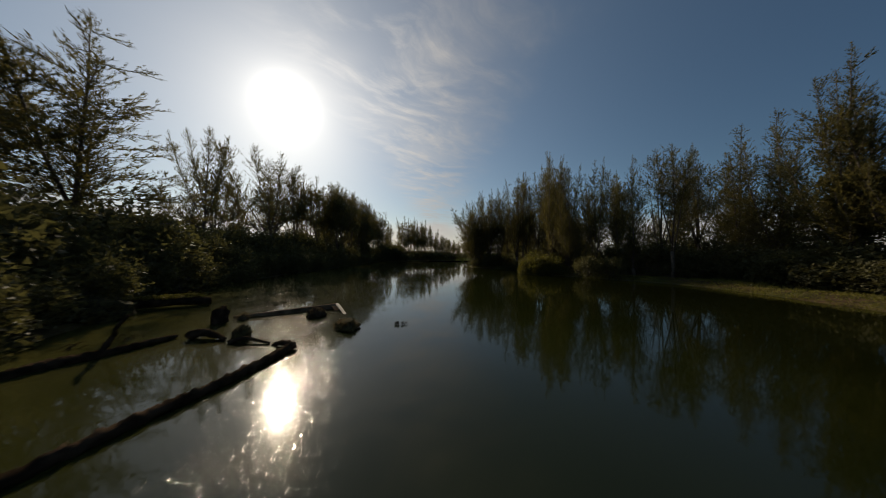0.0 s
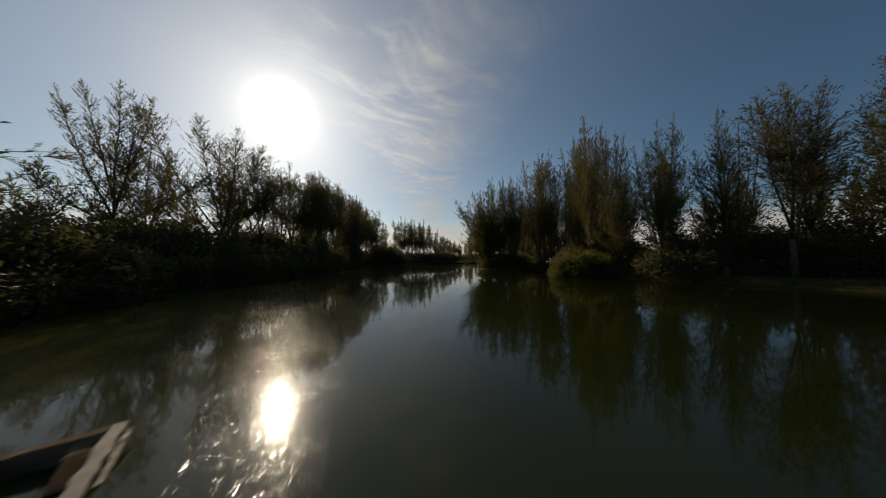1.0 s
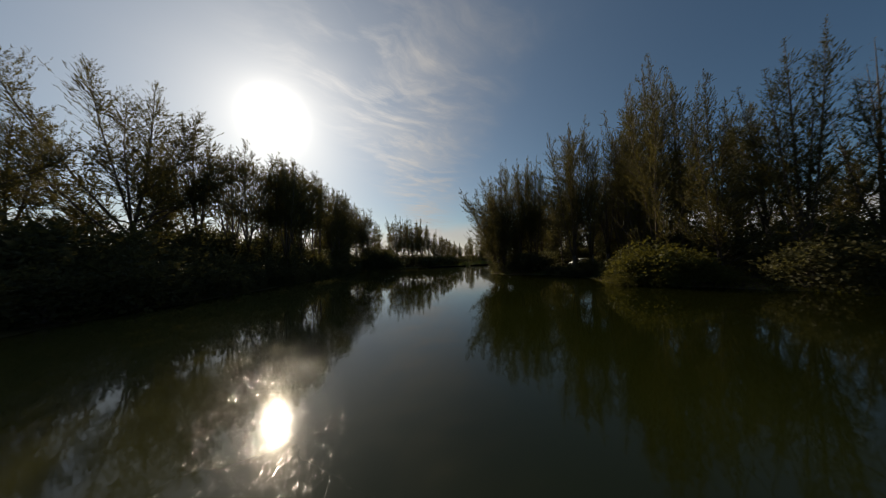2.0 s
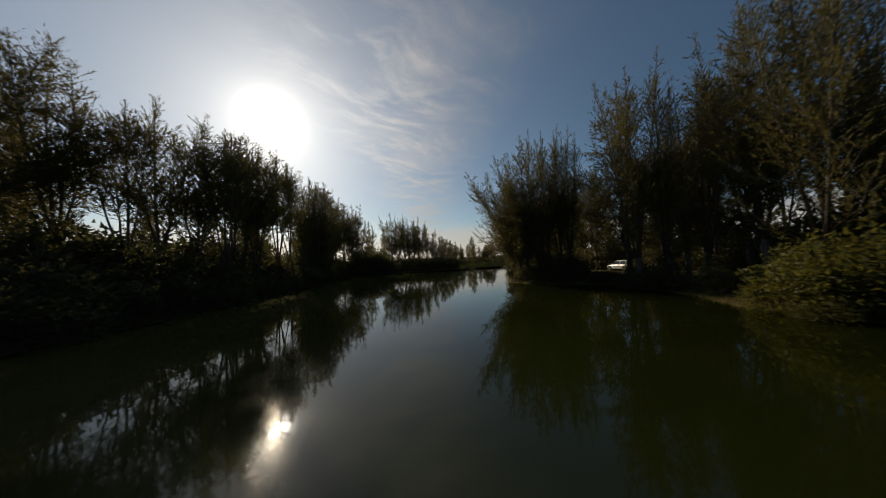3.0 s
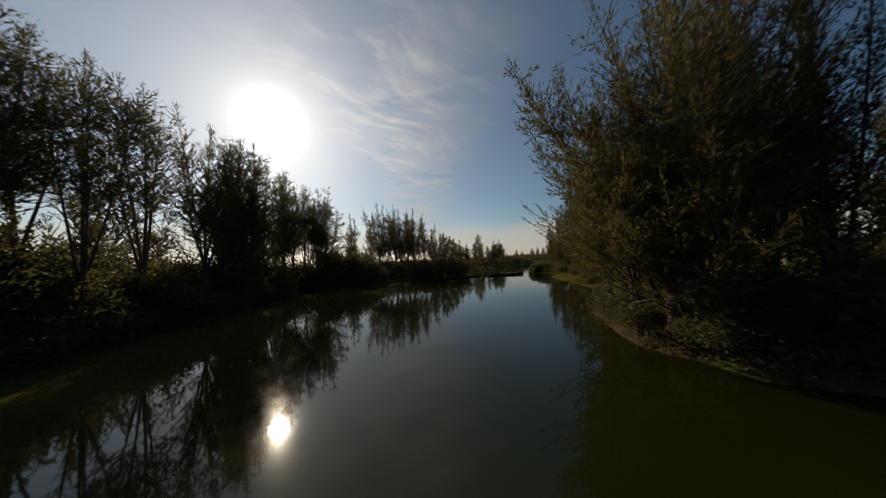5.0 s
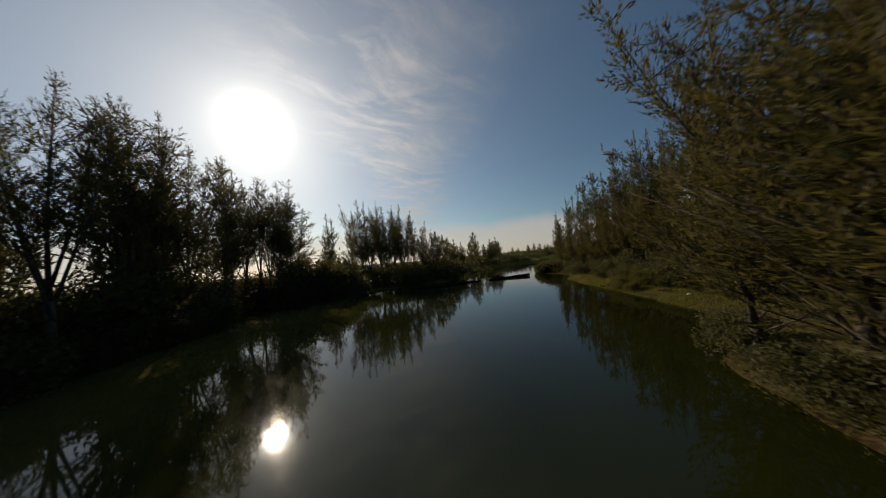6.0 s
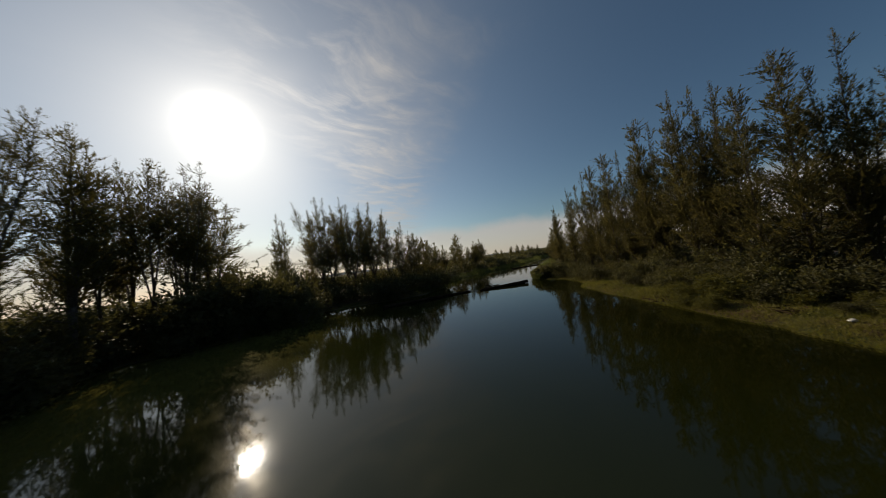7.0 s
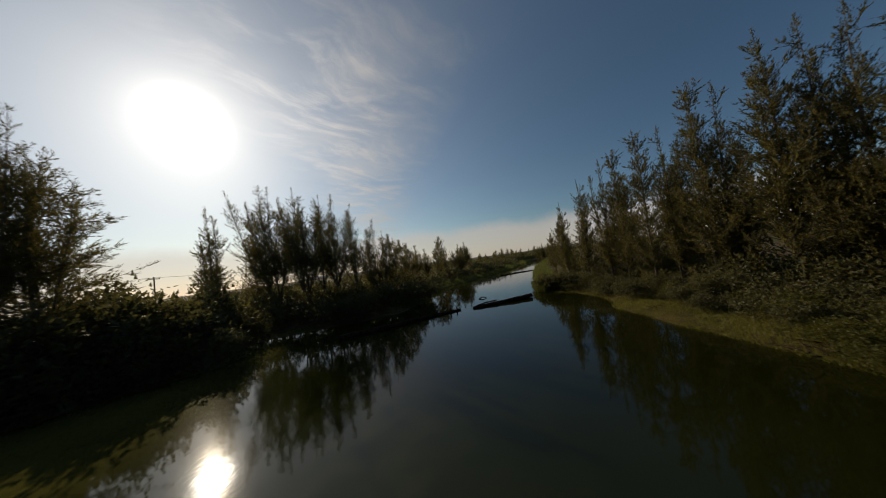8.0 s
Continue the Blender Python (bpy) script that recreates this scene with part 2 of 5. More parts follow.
def film_material():
    """A matt film of algae, thinning out towards its rim, with a clear patch of open water in it."""
    m, n = material("algae_film")
    p = place(n)
    own = n.add("ShaderNodeTexCoord").outputs["Generated"]
    away = n.vmath("DISTANCE", own, (0.5, 0.5, 0.0))
    k = n.ramp(n.noise(p, 0.7, 7.0, 0.62), 0.35, 0.65)
    col = n.mix(k, rgb((0.26, 0.25, 0.062)), rgb((0.39, 0.36, 0.105)))
    bs = n.add("ShaderNodeBsdfPrincipled", ("Base Color", col), ("Roughness", 0.9), ("Specular IOR Level", 0.0))
    torn = n.math("MULTIPLY", n.math("SUBTRACT", n.noise(p, 1.1, 6.0), 0.5), 1.6)
    gap = n.vmath("DISTANCE", n.vmath("MULTIPLY", n.vmath("SUBTRACT", p, CLEAR_AT), (1.0, 0.8, 0)), (0, 0, 0))
    opened = n.ramp(n.math("ADD", gap, torn), 0.85, 1.15)
    cover = n.math("MULTIPLY", n.math("MULTIPLY", n.ramp(n.noise(p, 0.8, 7.0, 0.65), 0.30, 0.50, 0.72, 0.98), opened), n.ramp(n.math("ADD", away, n.math("MULTIPLY", torn, 0.12)), 0.47, 0.38))
    mx = n.add("ShaderNodeMixShader", (0, cover), (1, n.add("ShaderNodeBsdfTransparent").outputs[0]), (2, bs.outputs[0]))
    n.link(mx.outputs[0], n.add("ShaderNodeOutputMaterial").inputs[0])
    return m


CLEAR_AT = (-7.4, 6.1, 0.0)
M_ALGAE = film_material()

# ---------------------------------------------------------------- mesh helpers


def mesh_from(name, verts, faces, mat, smooth=False):
    me = bpy.data.meshes.new(name)
    me.from_pydata([tuple(v) for v in verts], [], faces)
    me.materials.append(mat)
    if smooth:
        me.polygons.foreach_set("use_smooth", [True] * len(me.polygons))
    return me


def mesh_of_arrays(name, verts, sides, mat):
    """Many loose faces of the same number of sides, straight from an array of corners."""
    count = len(verts) // sides
    me = bpy.data.meshes.new(name)
    me.vertices.add(len(verts))
    me.vertices.foreach_set("co", np.asarray(verts, np.float32).ravel())
    me.loops.add(len(verts))
    me.loops.foreach_set("vertex_index", np.arange(len(verts), dtype=np.int32))
    me.polygons.add(count)
    me.polygons.foreach_set("loop_start", np.arange(0, len(verts), sides, dtype=np.int32))
    me.materials.append(mat)
    me.update(calc_edges=True)
    return me


def part(name, data, parent=None, label="", at=None):
    """Links a mesh as one object, under a thing or a part if one is given."""
    ob = new(name, data)
    if parent is not None:
        ob.parent = parent
    if at is not None:
        ob.matrix_basis = at
    if label:
        ob["label"] = label
    return ob


def empty(name, at=None):
    ob = new(name)
    ob.empty_display_size = 0.3
    if at is not None:
        ob.matrix_basis = at
    return ob


def bm_mesh(name, bm, mat, smooth=False):
    me = bpy.data.meshes.new(name)
    bm.normal_update()
    bm.to_mesh(me)
    bm.free()
    me.materials.append(mat)
    if smooth:
        me.polygons.foreach_set("use_smooth", [True] * len(me.polygons))
    return me


class Wood:
    """Collects tapered tubes along lines of points."""

    def __init__(self):
        self.v, self.f = [], []

    def tube(self, pts, r0, r1, sides=5):
        pts = np.asarray(pts, float)
        k = len(pts)
        base = len(self.v)
        d = np.gradient(pts, axis=0)
        d /= np.linalg.norm(d, axis=1)[:, None] + 1e-9
        ref = np.where(np.abs(d[:, 2:3]) > 0.9, np.array([[1.0, 0, 0]]), np.array([[0, 0, 1.0]]))
        a = np.cross(d, ref)
        a /= np.linalg.norm(a, axis=1)[:, None] + 1e-9
        b = np.cross(d, a)
        for i in range(k):
            r = r0 + (r1 - r0) * i / (k - 1)
            for s in range(sides):
                w = 2 * math.pi * s / sides
                self.v.append(pts[i] + r * (math.cos(w) * a[i] + math.sin(w) * b[i]))
        for i in range(k - 1):
            for s in range(sides):
                q = base + i * sides
                t = (s + 1) % sides
                self.f.append((q + s, q + t, q + sides + t, q + sides + s))
        self.f.append(tuple(base + (k - 1) * sides + s for s in range(sides)))
        self.f.append(tuple(base + s for s in reversed(range(sides))))


def blades(rng, base, direction, length, width):
    """Slim three-cornered blades: an array of corners."""
    d = direction / (np.linalg.norm(direction, axis=1)[:, None] + 1e-9)
    s = np.cross(d, rng.normal(size=d.shape))
    s /= np.linalg.norm(s, axis=1)[:, None] + 1e-9
    w = (width / 2)[:, None] * s
    return np.stack([base - w, base + w, base + d * length[:, None]], axis=1).reshape(-1, 3)


def leaves(rng, centre, direction, length, width):
    """Diamond leaves: an array of corners, four to a leaf."""
    d = direction / (np.linalg.norm(direction, axis=1)[:, None] + 1e-9)
    s = np.cross(d, rng.normal(size=d.shape))
    s /= np.linalg.norm(s, axis=1)[:, None] + 1e-9
    l, w = (length / 2)[:, None] * d, (width / 2)[:, None] * s
    return np.stack([centre - l, centre + w + 0.15 * l, centre + l, centre - w + 0.15 * l], axis=1).reshape(-1, 3)


# ---------------------------------------------------------------- plants


def casuarina_meshes(seed, h, leaders=4, spread=0.15, plume=0.05, limbs=9, limb=0.2, lift=0.8, start=0.12, bare=0.25, dens=1.0, size=0.30, width=0.076, lean=(0.0, 0.0), fan=None, level=False, bow=0.75, droop=0.0, low=4, low_len=0.22, needles=None, bark=None, wisp=1.0, point=0.55):
    """A sheoak: leaders rising from a fork to fine points, limbs curving upwards off them, all feathered with twigs of needles."""
    rng = np.random.default_rng(seed)
    wood = Wood()
    up = np.array([0, 0, 1.0])
    lean = np.array([lean[0], lean[1], 0.0]) * h
    fork = h * start
    B, D, L, W = [], [], [], []

    def feather(line, radius, first, tight, rate=7.0, fine=1.0, full=0.68):
        """Twigs set round a line, each carrying needles; they shorten towards its tip."""
        line = np.asarray(line)
        k = len(line) - 1
        seg = np.linalg.norm(np.diff(line, axis=0), axis=1)
        n = max(6, int(seg.sum() * (1 - first) * rate * dens))
        u = np.sort(rng.uniform(first, 1.0, n))
        i = np.minimum((u * k).astype(int), k - 1)
        p = line[i] + (line[i + 1] - line[i]) * (u * k - i)[:, None]
        axis = (line[i + 1] - line[i]) / (seg[i][:, None] + 1e-9)
        side = np.cross(axis, up + rng.normal(0, 0.05, 3))
        side /= np.linalg.norm(side, axis=1)[:, None] + 1e-9
        other = np.cross(axis, side)
        turn = np.cumsum(2.4 + rng.normal(0, 0.6, n))
        out = side * np.cos(turn)[:, None] + other * np.sin(turn)[:, None]
        el = tight + rng.normal(0, 0.16, n) + 0.25 * u
        d = out * np.cos(el)[:, None] + axis * np.sin(el)[:, None] + up * 0.12
        ragged = 0.72 + 0.42 * np.sin(u * 17 + turn[0]) * rng.uniform(0.4, 1.0, n)
        ln = np.maximum(2.0 * radius * np.minimum((1 - u) ** full, 0.35 + 2.6 * (u - first)) * ragged * rng.uniform(0.55, 1.35, n), 0.10)
        m = np.maximum(2, (1.5 + ln * 14)).astype(int)
        at = np.repeat(np.arange(n), m)
        v = rng.uniform(0.05, 1.0, len(at))
        base = p[at] + d[at] * (ln[at] * v)[:, None] + up * (0.16 - droop) * (ln[at] * v ** 2)[:, None]
        B.append(base + rng.normal(0, 0.03, base.shape))
        D.append(d[at] + axis[at] * 0.30 + rng.normal(0, 0.30, base.shape) + up * (0.16 - droop))
        L.append(fine * size * np.clip(0.45 + 0.6 * ln[at], 0.45, 1.0) * rng.uniform(0.55, 1.3, len(at)))
        W.append(fine * width * rng.uniform(0.6, 1.4, len(at)) * (1 - 0.5 * u[at]))
        # the fine tip
        q = int(5 * wisp)
        B.append(line[-1] - axis[-1] * rng.uniform(0.0, 0.9, q)[:, None] * min(1.0, radius))
        D.append(np.repeat(axis[-1][None], q, 0) + rng.normal(0, 0.16, (q, 3)) + up * 0.1)
        L.append(size * rng.uniform(0.5, 1.0, q))
        W.append(width * rng.uniform(0.5, 0.9, q))

    def limb_off(p, az, length, r, rise):
        out = np.array([math.cos(az), math.sin(az), 0.0])
        u = np.linspace(0, 1, 7)[:, None]
        line = p + out * length * (u - 0.18 * lift * u ** 2) + up * length * (rise * u + 0.5 * lift * u ** 2) + np.cumsum(rng.normal(0, 0.012 * length, (7, 3)), axis=0)
        wood.tube(line[[0, 3, 6]], r, 0.0004 * h, 3)
        feather(line, plume * h * min(1.0, 0.45 + 0.22 * length), 0.12, 0.72)

    wood.tube([(0, 0, -0.4), lean * 0.04 + (0, 0, fork * 0.5), lean * 0.1 + (0.004 * h, 0, fork)], 0.0115 * h, 0.0095 * h, 7)
    for j in range(leaders):
        if fan is None:
            az = 2 * math.pi * (j + rng.uniform(-0.3, 0.3)) / max(1, leaders - 1)
            off = 0.0 if j == 0 else spread * h * rng.uniform(0.45, 1.15)
            top = h * (1.0 if j == 0 else rng.uniform(0.84, 0.99) if level else rng.uniform(0.72, 0.96))
        else:
            reach, top = fan[j]
            az, off, top = (0.0 if reach > 0 else math.pi) + rng.normal(0, 0.35), abs(reach) * h, top * h
        s0 = fork * (1.0 if j == 0 else rng.uniform(0.6, 1.35))
        u = np.linspace(0, 1, 10)[:, None]
        out = np.array([math.cos(az), math.sin(az), 0.0])
        wob = np.cumsum(rng.normal(0, 0.0045 * h, (10, 3)), axis=0) * np.array([1, 1, 0])
        line = np.array([[0.004 * h, 0, s0]]) + lean * (0.1 + 0.9 * u) * np.minimum(1, u * 1.2) + out * off * u ** bow + wob + up * (top - s0) * u
        wood.tube(line[::3], (0.0066 if j == 0 else 0.0050) * h, 0.0005 * h, 5)
        feather(line, plume * 1.7 * h, bare, 0.66, 17.0, 0.85, point)
        turn = rng.uniform(0, 6.28)
        for q in np.sort(rng.uniform(bare * 0.8, 0.93, limbs)):
            turn += 2.4 + rng.normal(0, 0.4)
            i = min(int(q * 9), 8)
            p = line[i] + (line[i + 1] - line[i]) * (q * 9 - i)
            limb_off(p, turn, limb * h * (1 - q) ** 0.52 * rng.uniform(0.6, 1.2), 0.0017 * h, 0.42 * lift)
    for j in range(low):
        z0 = h * rng.uniform(start * 0.5, start + 0.2)
        limb_off(lean * z0 / h + up * z0, rng.uniform(0, 6.28), low_len * h * rng.uniform(0.6, 1.2), 0.0026 * h, 0.34 * lift)
    B, D, L, W = np.concatenate(B), np.concatenate(D), np.concatenate(L), np.concatenate(W)
    crown = mesh_of_arrays("crown", blades(rng, B, D, L, W), 3, needles or M_NEEDLE)
    return mesh_from("trunk", wood.v, wood.f, bark or M_BARK, True), crown, h


def shrub_meshes(seed, r, h, count=2600, leaf=0.2, lobes=9, mat=None, twiggy=0.25):
    """A rounded shrub: forking stems and uneven lobes of leaves."""
    rng = np.random.default_rng(seed)
    wood = Wood()
    C, D = [], []
    for j in range(lobes):
        az, q = rng.uniform(0, 2 * math.pi), math.sqrt(rng.uniform(0.02, 1.0))
        c = np.array([math.cos(az) * q * r * 0.72, math.sin(az) * q * r * 0.72, h * rng.uniform(0.32, 0.78) * (1 - 0.35 * q)])
        rad = np.array([r * 0.42, r * 0.42, h * 0.26]) * rng.uniform(0.7, 1.3)
        mid = c * np.array([0.4, 0.4, 0.5])
        wood.tube([(rng.normal(0, 0.05 * r), rng.normal(0, 0.05 * r), -0.3), mid, c], 0.016 * h, 0.005 * h, 4)
        n = count // lobes
        d = rng.normal(size=(n, 3))
        d /= np.linalg.norm(d, axis=1)[:, None]
        k = rng.uniform(0, 1, n) ** 0.45
        spike = np.where(rng.uniform(0, 1, n) < twiggy, rng.uniform(1.0, 1.35, n), 1.0)
        C.append(c + d * rad * (k * spike)[:, None])
        D.append(d * 0.8 + rng.normal(0, 0.6, (n, 3)) + np.array([0, 0, 0.15]))
    n = count // 3
    az, q = rng.uniform(0, 2 * math.pi, n), np.sqrt(rng.uniform(0, 1, n))
    C.append(np.stack([np.cos(az) * q * r * 0.95, np.sin(az) * q * r * 0.95, h * rng.uniform(0.0, 0.42, n)], axis=1))
    D.append(rng.normal(size=(n, 3)) + np.array([0, 0, 0.3]))
    C, D = np.concatenate(C), np.concatenate(D)
    s = leaf * rng.uniform(0.6, 1.4, len(C))
    return mesh_from("stems", wood.v, wood.f, M_BARK), mesh_of_arrays("foliage", blades(rng, C - 0.5 * s[:, None] * D / np.linalg.norm(D, axis=1)[:, None], D, s, s * 0.62), 3, mat or M_LEAF)


# ---------------------------------------------------------------- ground and water
# waterlines, from behind the start to the far bend
LEFT = [(-14, -120), (-13, -40), (-12.4, 5), (-14, 9), (-17.5, 14), (-20, 20), (-21.5, 28), (-22, 38), (-22.5, 48), (-23.3, 58), (-24.2, 68), (-24.6, 78), (-25, 88), (-28, 93), (-28, 97), (-22.5, 99.3), (-19.7, 101.8),
        (-15, 105), (-17.5, 110), (-15.5, 113), (-11, 113.5), (-6, 114), (0, 116), (4.5, 122), (8, 133), (13, 142), (27, 154), (45, 170), (83, 219), (150, 290), (330, 420)]
RIGHT = [(27, -120), (26, -40), (25.5, 0), (25.5, 14), (27.2, 22), (26.5, 28), (22, 32.5), (17.5, 37.5), (13.8, 39.8), (13, 43), (14.6, 47), (14.9, 52), (13.8, 56), (10.8, 57.6), (8.2, 59.2), (6.9, 62.5),
         (7.4, 66), (9.5, 70), (14, 72.5), (16.3, 76), (17.1, 82), (18.0, 88), (18.9, 94.5), (20.4, 99.5), (23.4, 104.5), (23.6, 109.5), (21.9, 114.5), (24.1, 118.5), (27.6, 124), (35, 137), (55, 167), (95, 217), (165, 285), (345, 410)]


def to_line(px, py, line):
    """Distance of points to a line of points."""
    best = np.full(px.shape, 1e9)
    for (ax, ay), (bx, by) in zip(line, line[1:]):
        dx, dy = bx - ax, by - ay
        t = np.clip(((px - ax) * dx + (py - ay) * dy) / (dx * dx + dy * dy), 0, 1)
        best = np.minimum(best, np.hypot(px - ax - t * dx, py - ay - t * dy))
    return best


def bumps(x, y):
    return 0.5 * np.sin(x * 0.31 + 1.3 * np.sin(y * 0.17)) + 0.5 * np.sin(y * 0.27 + 1.1 * np.sin(x * 0.23 + 2.0)) + 0.35 * np.sin(x * 0.93 + y * 0.71) + 0.25 * np.sin(y * 1.31 - x * 0.77)


def land(x, y):
    """Height of the ground: banks over the water, the lagoon's bed below it."""
    x, y = np.asarray(x, float), np.asarray(y, float)
    dl, dr = to_line(x, y, LEFT), to_line(x, y, RIGHT)
    sl = np.where(x < np.interp(y, [p[1] for p in LEFT], [p[0] for p in LEFT]), 1.0, -1.0)
    sr = np.where(x > np.interp(y, [p[1] for p in RIGHT], [p[0] for p in RIGHT]), -1.0, 1.0)
    n = bumps(x, y)
    dl, dr = dl * sl + 0.35 * n, -dr * sr + 0.3 * n
    dl, dr = np.where(y > 420, 400.0, dl), np.where(y > 420, -400.0, dr)
    left = np.clip(dl, 0, 2.5) * 0.22 + np.clip(dl - 2.5, 0, 9) * 0.14 + 0.12 * n * np.clip(dl * 0.3, 0, 1)
    left = np.where(dl > 60, np.maximum(left - (dl - 60) * 0.01, 0.8), left)
    flat = np.clip((np.abs(y - 84) - 14) / 12, 0, 1)
    right = np.clip(dr, 0, 2.0) * 0.2 + np.clip(dr - 4.0, 0, 12) * (0.03 + 0.05 * flat * (np.abs(y - 60) > 12)) + 0.07 * n * np.clip(dr * 0.3, 0, 1)
    depth = -np.clip(np.minimum(-dl, -dr), 0, 4) * 0.3
    return np.where(dl > 0, left + 0.02, np.where(dr > 0, right + 0.02, depth - 0.02))


def height(x, y):
    return float(land(np.array([x]), np.array([y]))[0])


def axis_steps(lo, hi, step, far):
    inner = np.arange(lo, hi + step / 2, step)
    grow = [step * 1.6]
    while sum(grow) < far:
        grow.append(grow[-1] * 1.32)
    out = np.cumsum(grow)
    return np.concatenate([(lo - out)[::-1], inner, hi + out])


gx, gy = axis_steps(-48, 62, 0.8, 3200), axis_steps(-20, 200, 0.8, 3200)
GX, GY = np.meshgrid(gx, gy)
GZ = land(GX.ravel(), GY.ravel())
nx, ny = len(gx), len(gy)
ids = np.arange(nx * ny).reshape(ny, nx)
quads = np.stack([ids[:-1, :-1], ids[:-1, 1:], ids[1:, 1:], ids[1:, :-1]], axis=-1).reshape(-1, 4)
corners = np.stack([GX.ravel(), GY.ravel(), GZ], axis=1)
me = bpy.data.meshes.new("ground")
me.vertices.add(len(corners))
me.vertices.foreach_set("co", corners.astype(np.float32).ravel())
me.loops.add(quads.size)
me.loops.foreach_set("vertex_index", quads.astype(np.int32).ravel())
me.polygons.add(len(quads))
me.polygons.foreach_set("loop_start", np.arange(0, quads.size, 4, dtype=np.int32))
me.update(calc_edges=True)
me.polygons.foreach_set("use_smooth", [True] * len(me.polygons))
me.materials.append(M_GROUND)
tagged(new("ground", me), "brown earth banks with patches of dry grass", "ground", kind="structure")

bm = bmesh.new()
bmesh.ops.create_grid(bm, x_segments=8, y_segments=8, size=700)
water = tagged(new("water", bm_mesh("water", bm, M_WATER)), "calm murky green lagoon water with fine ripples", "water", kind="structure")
water.matrix_basis = pose(0, 150, 0)

# ---------------------------------------------------------------- trees
TREE_KINDS = {
    "spire": [casuarina_meshes(11, 18, 2, 0.06, 0.040, 26, 0.15, 1.1, 0.08, 0.08, 1.5, 0.31, 0.086, point=0.7, low=6, low_len=0.16), casuarina_meshes(12, 18, 1, 0.0, 0.044, 50, 0.16, 1.0, 0.08, 0.06, 1.7, 0.31, 0.086, point=0.75, low=6, low_len=0.16), casuarina_meshes(13, 18, 3, 0.07, 0.037, 18, 0.14, 1.15, 0.07, 0.08, 1.45, 0.31, 0.086, point=0.68, low=6, low_len=0.16)],
    "splayed": [casuarina_meshes(21, 19, 7, plume=0.038, limbs=11, limb=0.09, lift=1.2, start=0.28, bare=0.14, fan=((0.0, 1.0), (-0.10, 0.94), (-0.22, 0.92), (0.12, 0.97), (0.18, 0.88), (0.34, 0.52), (-0.28, 0.50)), bow=0.8, low=7, low_len=0.26),
                casuarina_meshes(22, 20, 8, plume=0.050, limbs=13, limb=0.15, lift=0.65, start=0.24, bare=0.24, fan=((0.05, 0.96), (-0.14, 0.97), (-0.34, 1.0), (0.17, 0.90), (0.36, 0.76), (-0.26, 0.66), (0.28, 0.60), (-0.05, 0.86)), bow=0.85, low=8, low_len=0.28, point=0.32)],
    "broad": [casuarina_meshes(31, 18, 4, 0.15, 0.052, 13, 0.18, 0.9, 0.20, 0.2, level=True), casuarina_meshes(32, 18, 3, 0.13, 0.055, 17, 0.20, 0.85, 0.26, 0.18, level=True), casuarina_meshes(33, 18, 5, 0.18, 0.048, 11, 0.17, 0.9, 0.22, 0.2, level=True)],
    "leggy": [casuarina_meshes(41, 18, 3, 0.12, 0.056, 17, 0.19, 0.8, 0.2, 0.34, low=1, level=True), casuarina_meshes(42, 18, 4, 0.14, 0.052, 14, 0.18, 0.8, 0.16, 0.36, low=1, level=True)],
    "full": [casuarina_meshes(71, 18, 5, 0.16, 0.046, 11, 0.15, 1.1, 0.08, 0.12, 0.85, low=7), casuarina_meshes(72, 18, 4, 0.14, 0.048, 14, 0.16, 1.1, 0.07, 0.1, 0.85, low=8)],
    "leaning": [casuarina_meshes(81, 16, 5, 0.20, 0.042, 19, 0.25, 0.75, 0.12, 0.12, 1.0, 0.29, 0.068, lean=(-0.15, 0.0), bow=0.8, low=12, low_len=0.34), casuarina_meshes(82, 16, 4, 0.18, 0.044, 21, 0.26, 0.7, 0.10, 0.12, 1.0, 0.29, 0.068, lean=(-0.18, 0.0), bow=0.8, low=12, low_len=0.32)],
    "cluster": [casuarina_meshes(111, 19, 5, 0.12, 0.040, 11, 0.13, 1.2, 0.14, 0.14, 0.9, 0.29, 0.072, level=True, low=7), casuarina_meshes(112, 19, 4, 0.11, 0.044, 13, 0.14, 1.1, 0.12, 0.16, 0.9, 0.29, 0.072, level=True, low=7)],
    "layered": [casuarina_meshes(95, 19, 2, 0.09, 0.042, 24, 0.28, 0.42, 0.22, 0.14, 1.2, 0.33, low=6, low_len=0.34), casuarina_meshes(96, 19, 3, 0.11, 0.042, 18, 0.27, 0.42, 0.2, 0.16, 1.2, 0.33, low=6, low_len=0.34)],
    "plumes": [casuarina_meshes(101, 20, 6, 0.20, 0.040, 10, 0.14, 1.1, 0.14, 0.16, low=8, low_len=0.26), casuarina_meshes(102, 20, 5, 0.18, 0.042, 12, 0.15, 1.0, 0.12, 0.18, low=8, low_len=0.26), casuarina_meshes(103, 20, 4, 0.15, 0.044, 13, 0.15, 1.0, 0.1, 0.2, low=8, low_len=0.26)],
    "bare": [casuarina_meshes(51, 19, 5, 0.12, 0.035, 12, 0.13, 1.3, 0.12, 0.2, 0.28, 0.3, 0.022, needles=M_NEEDLE_DRY, bark=M_BARK_PALE, wisp=0.3)],
    "young": [casuarina_meshes(61, 10, 3, 0.14, 0.07, 8, 0.18, 1.0, 0.1, 0.12, 1.3, 0.42, 0.10), casuarina_meshes(62, 10, 1, 0.0, 0.075, 22, 0.22, 0.9, 0.08, 0.1, 1.3, 0.42, 0.10)],
    "back": [casuarina_meshes(91, 16, 3, 0.14, 0.055, 9, 0.17, 0.9, 0.16, 0.2, 0.45, 0.65, 0.13, low=3), casuarina_meshes(92, 16, 4, 0.16, 0.05, 7, 0.16, 0.9, 0.18, 0.2, 0.45, 0.65, 0.13, low=3)],
}
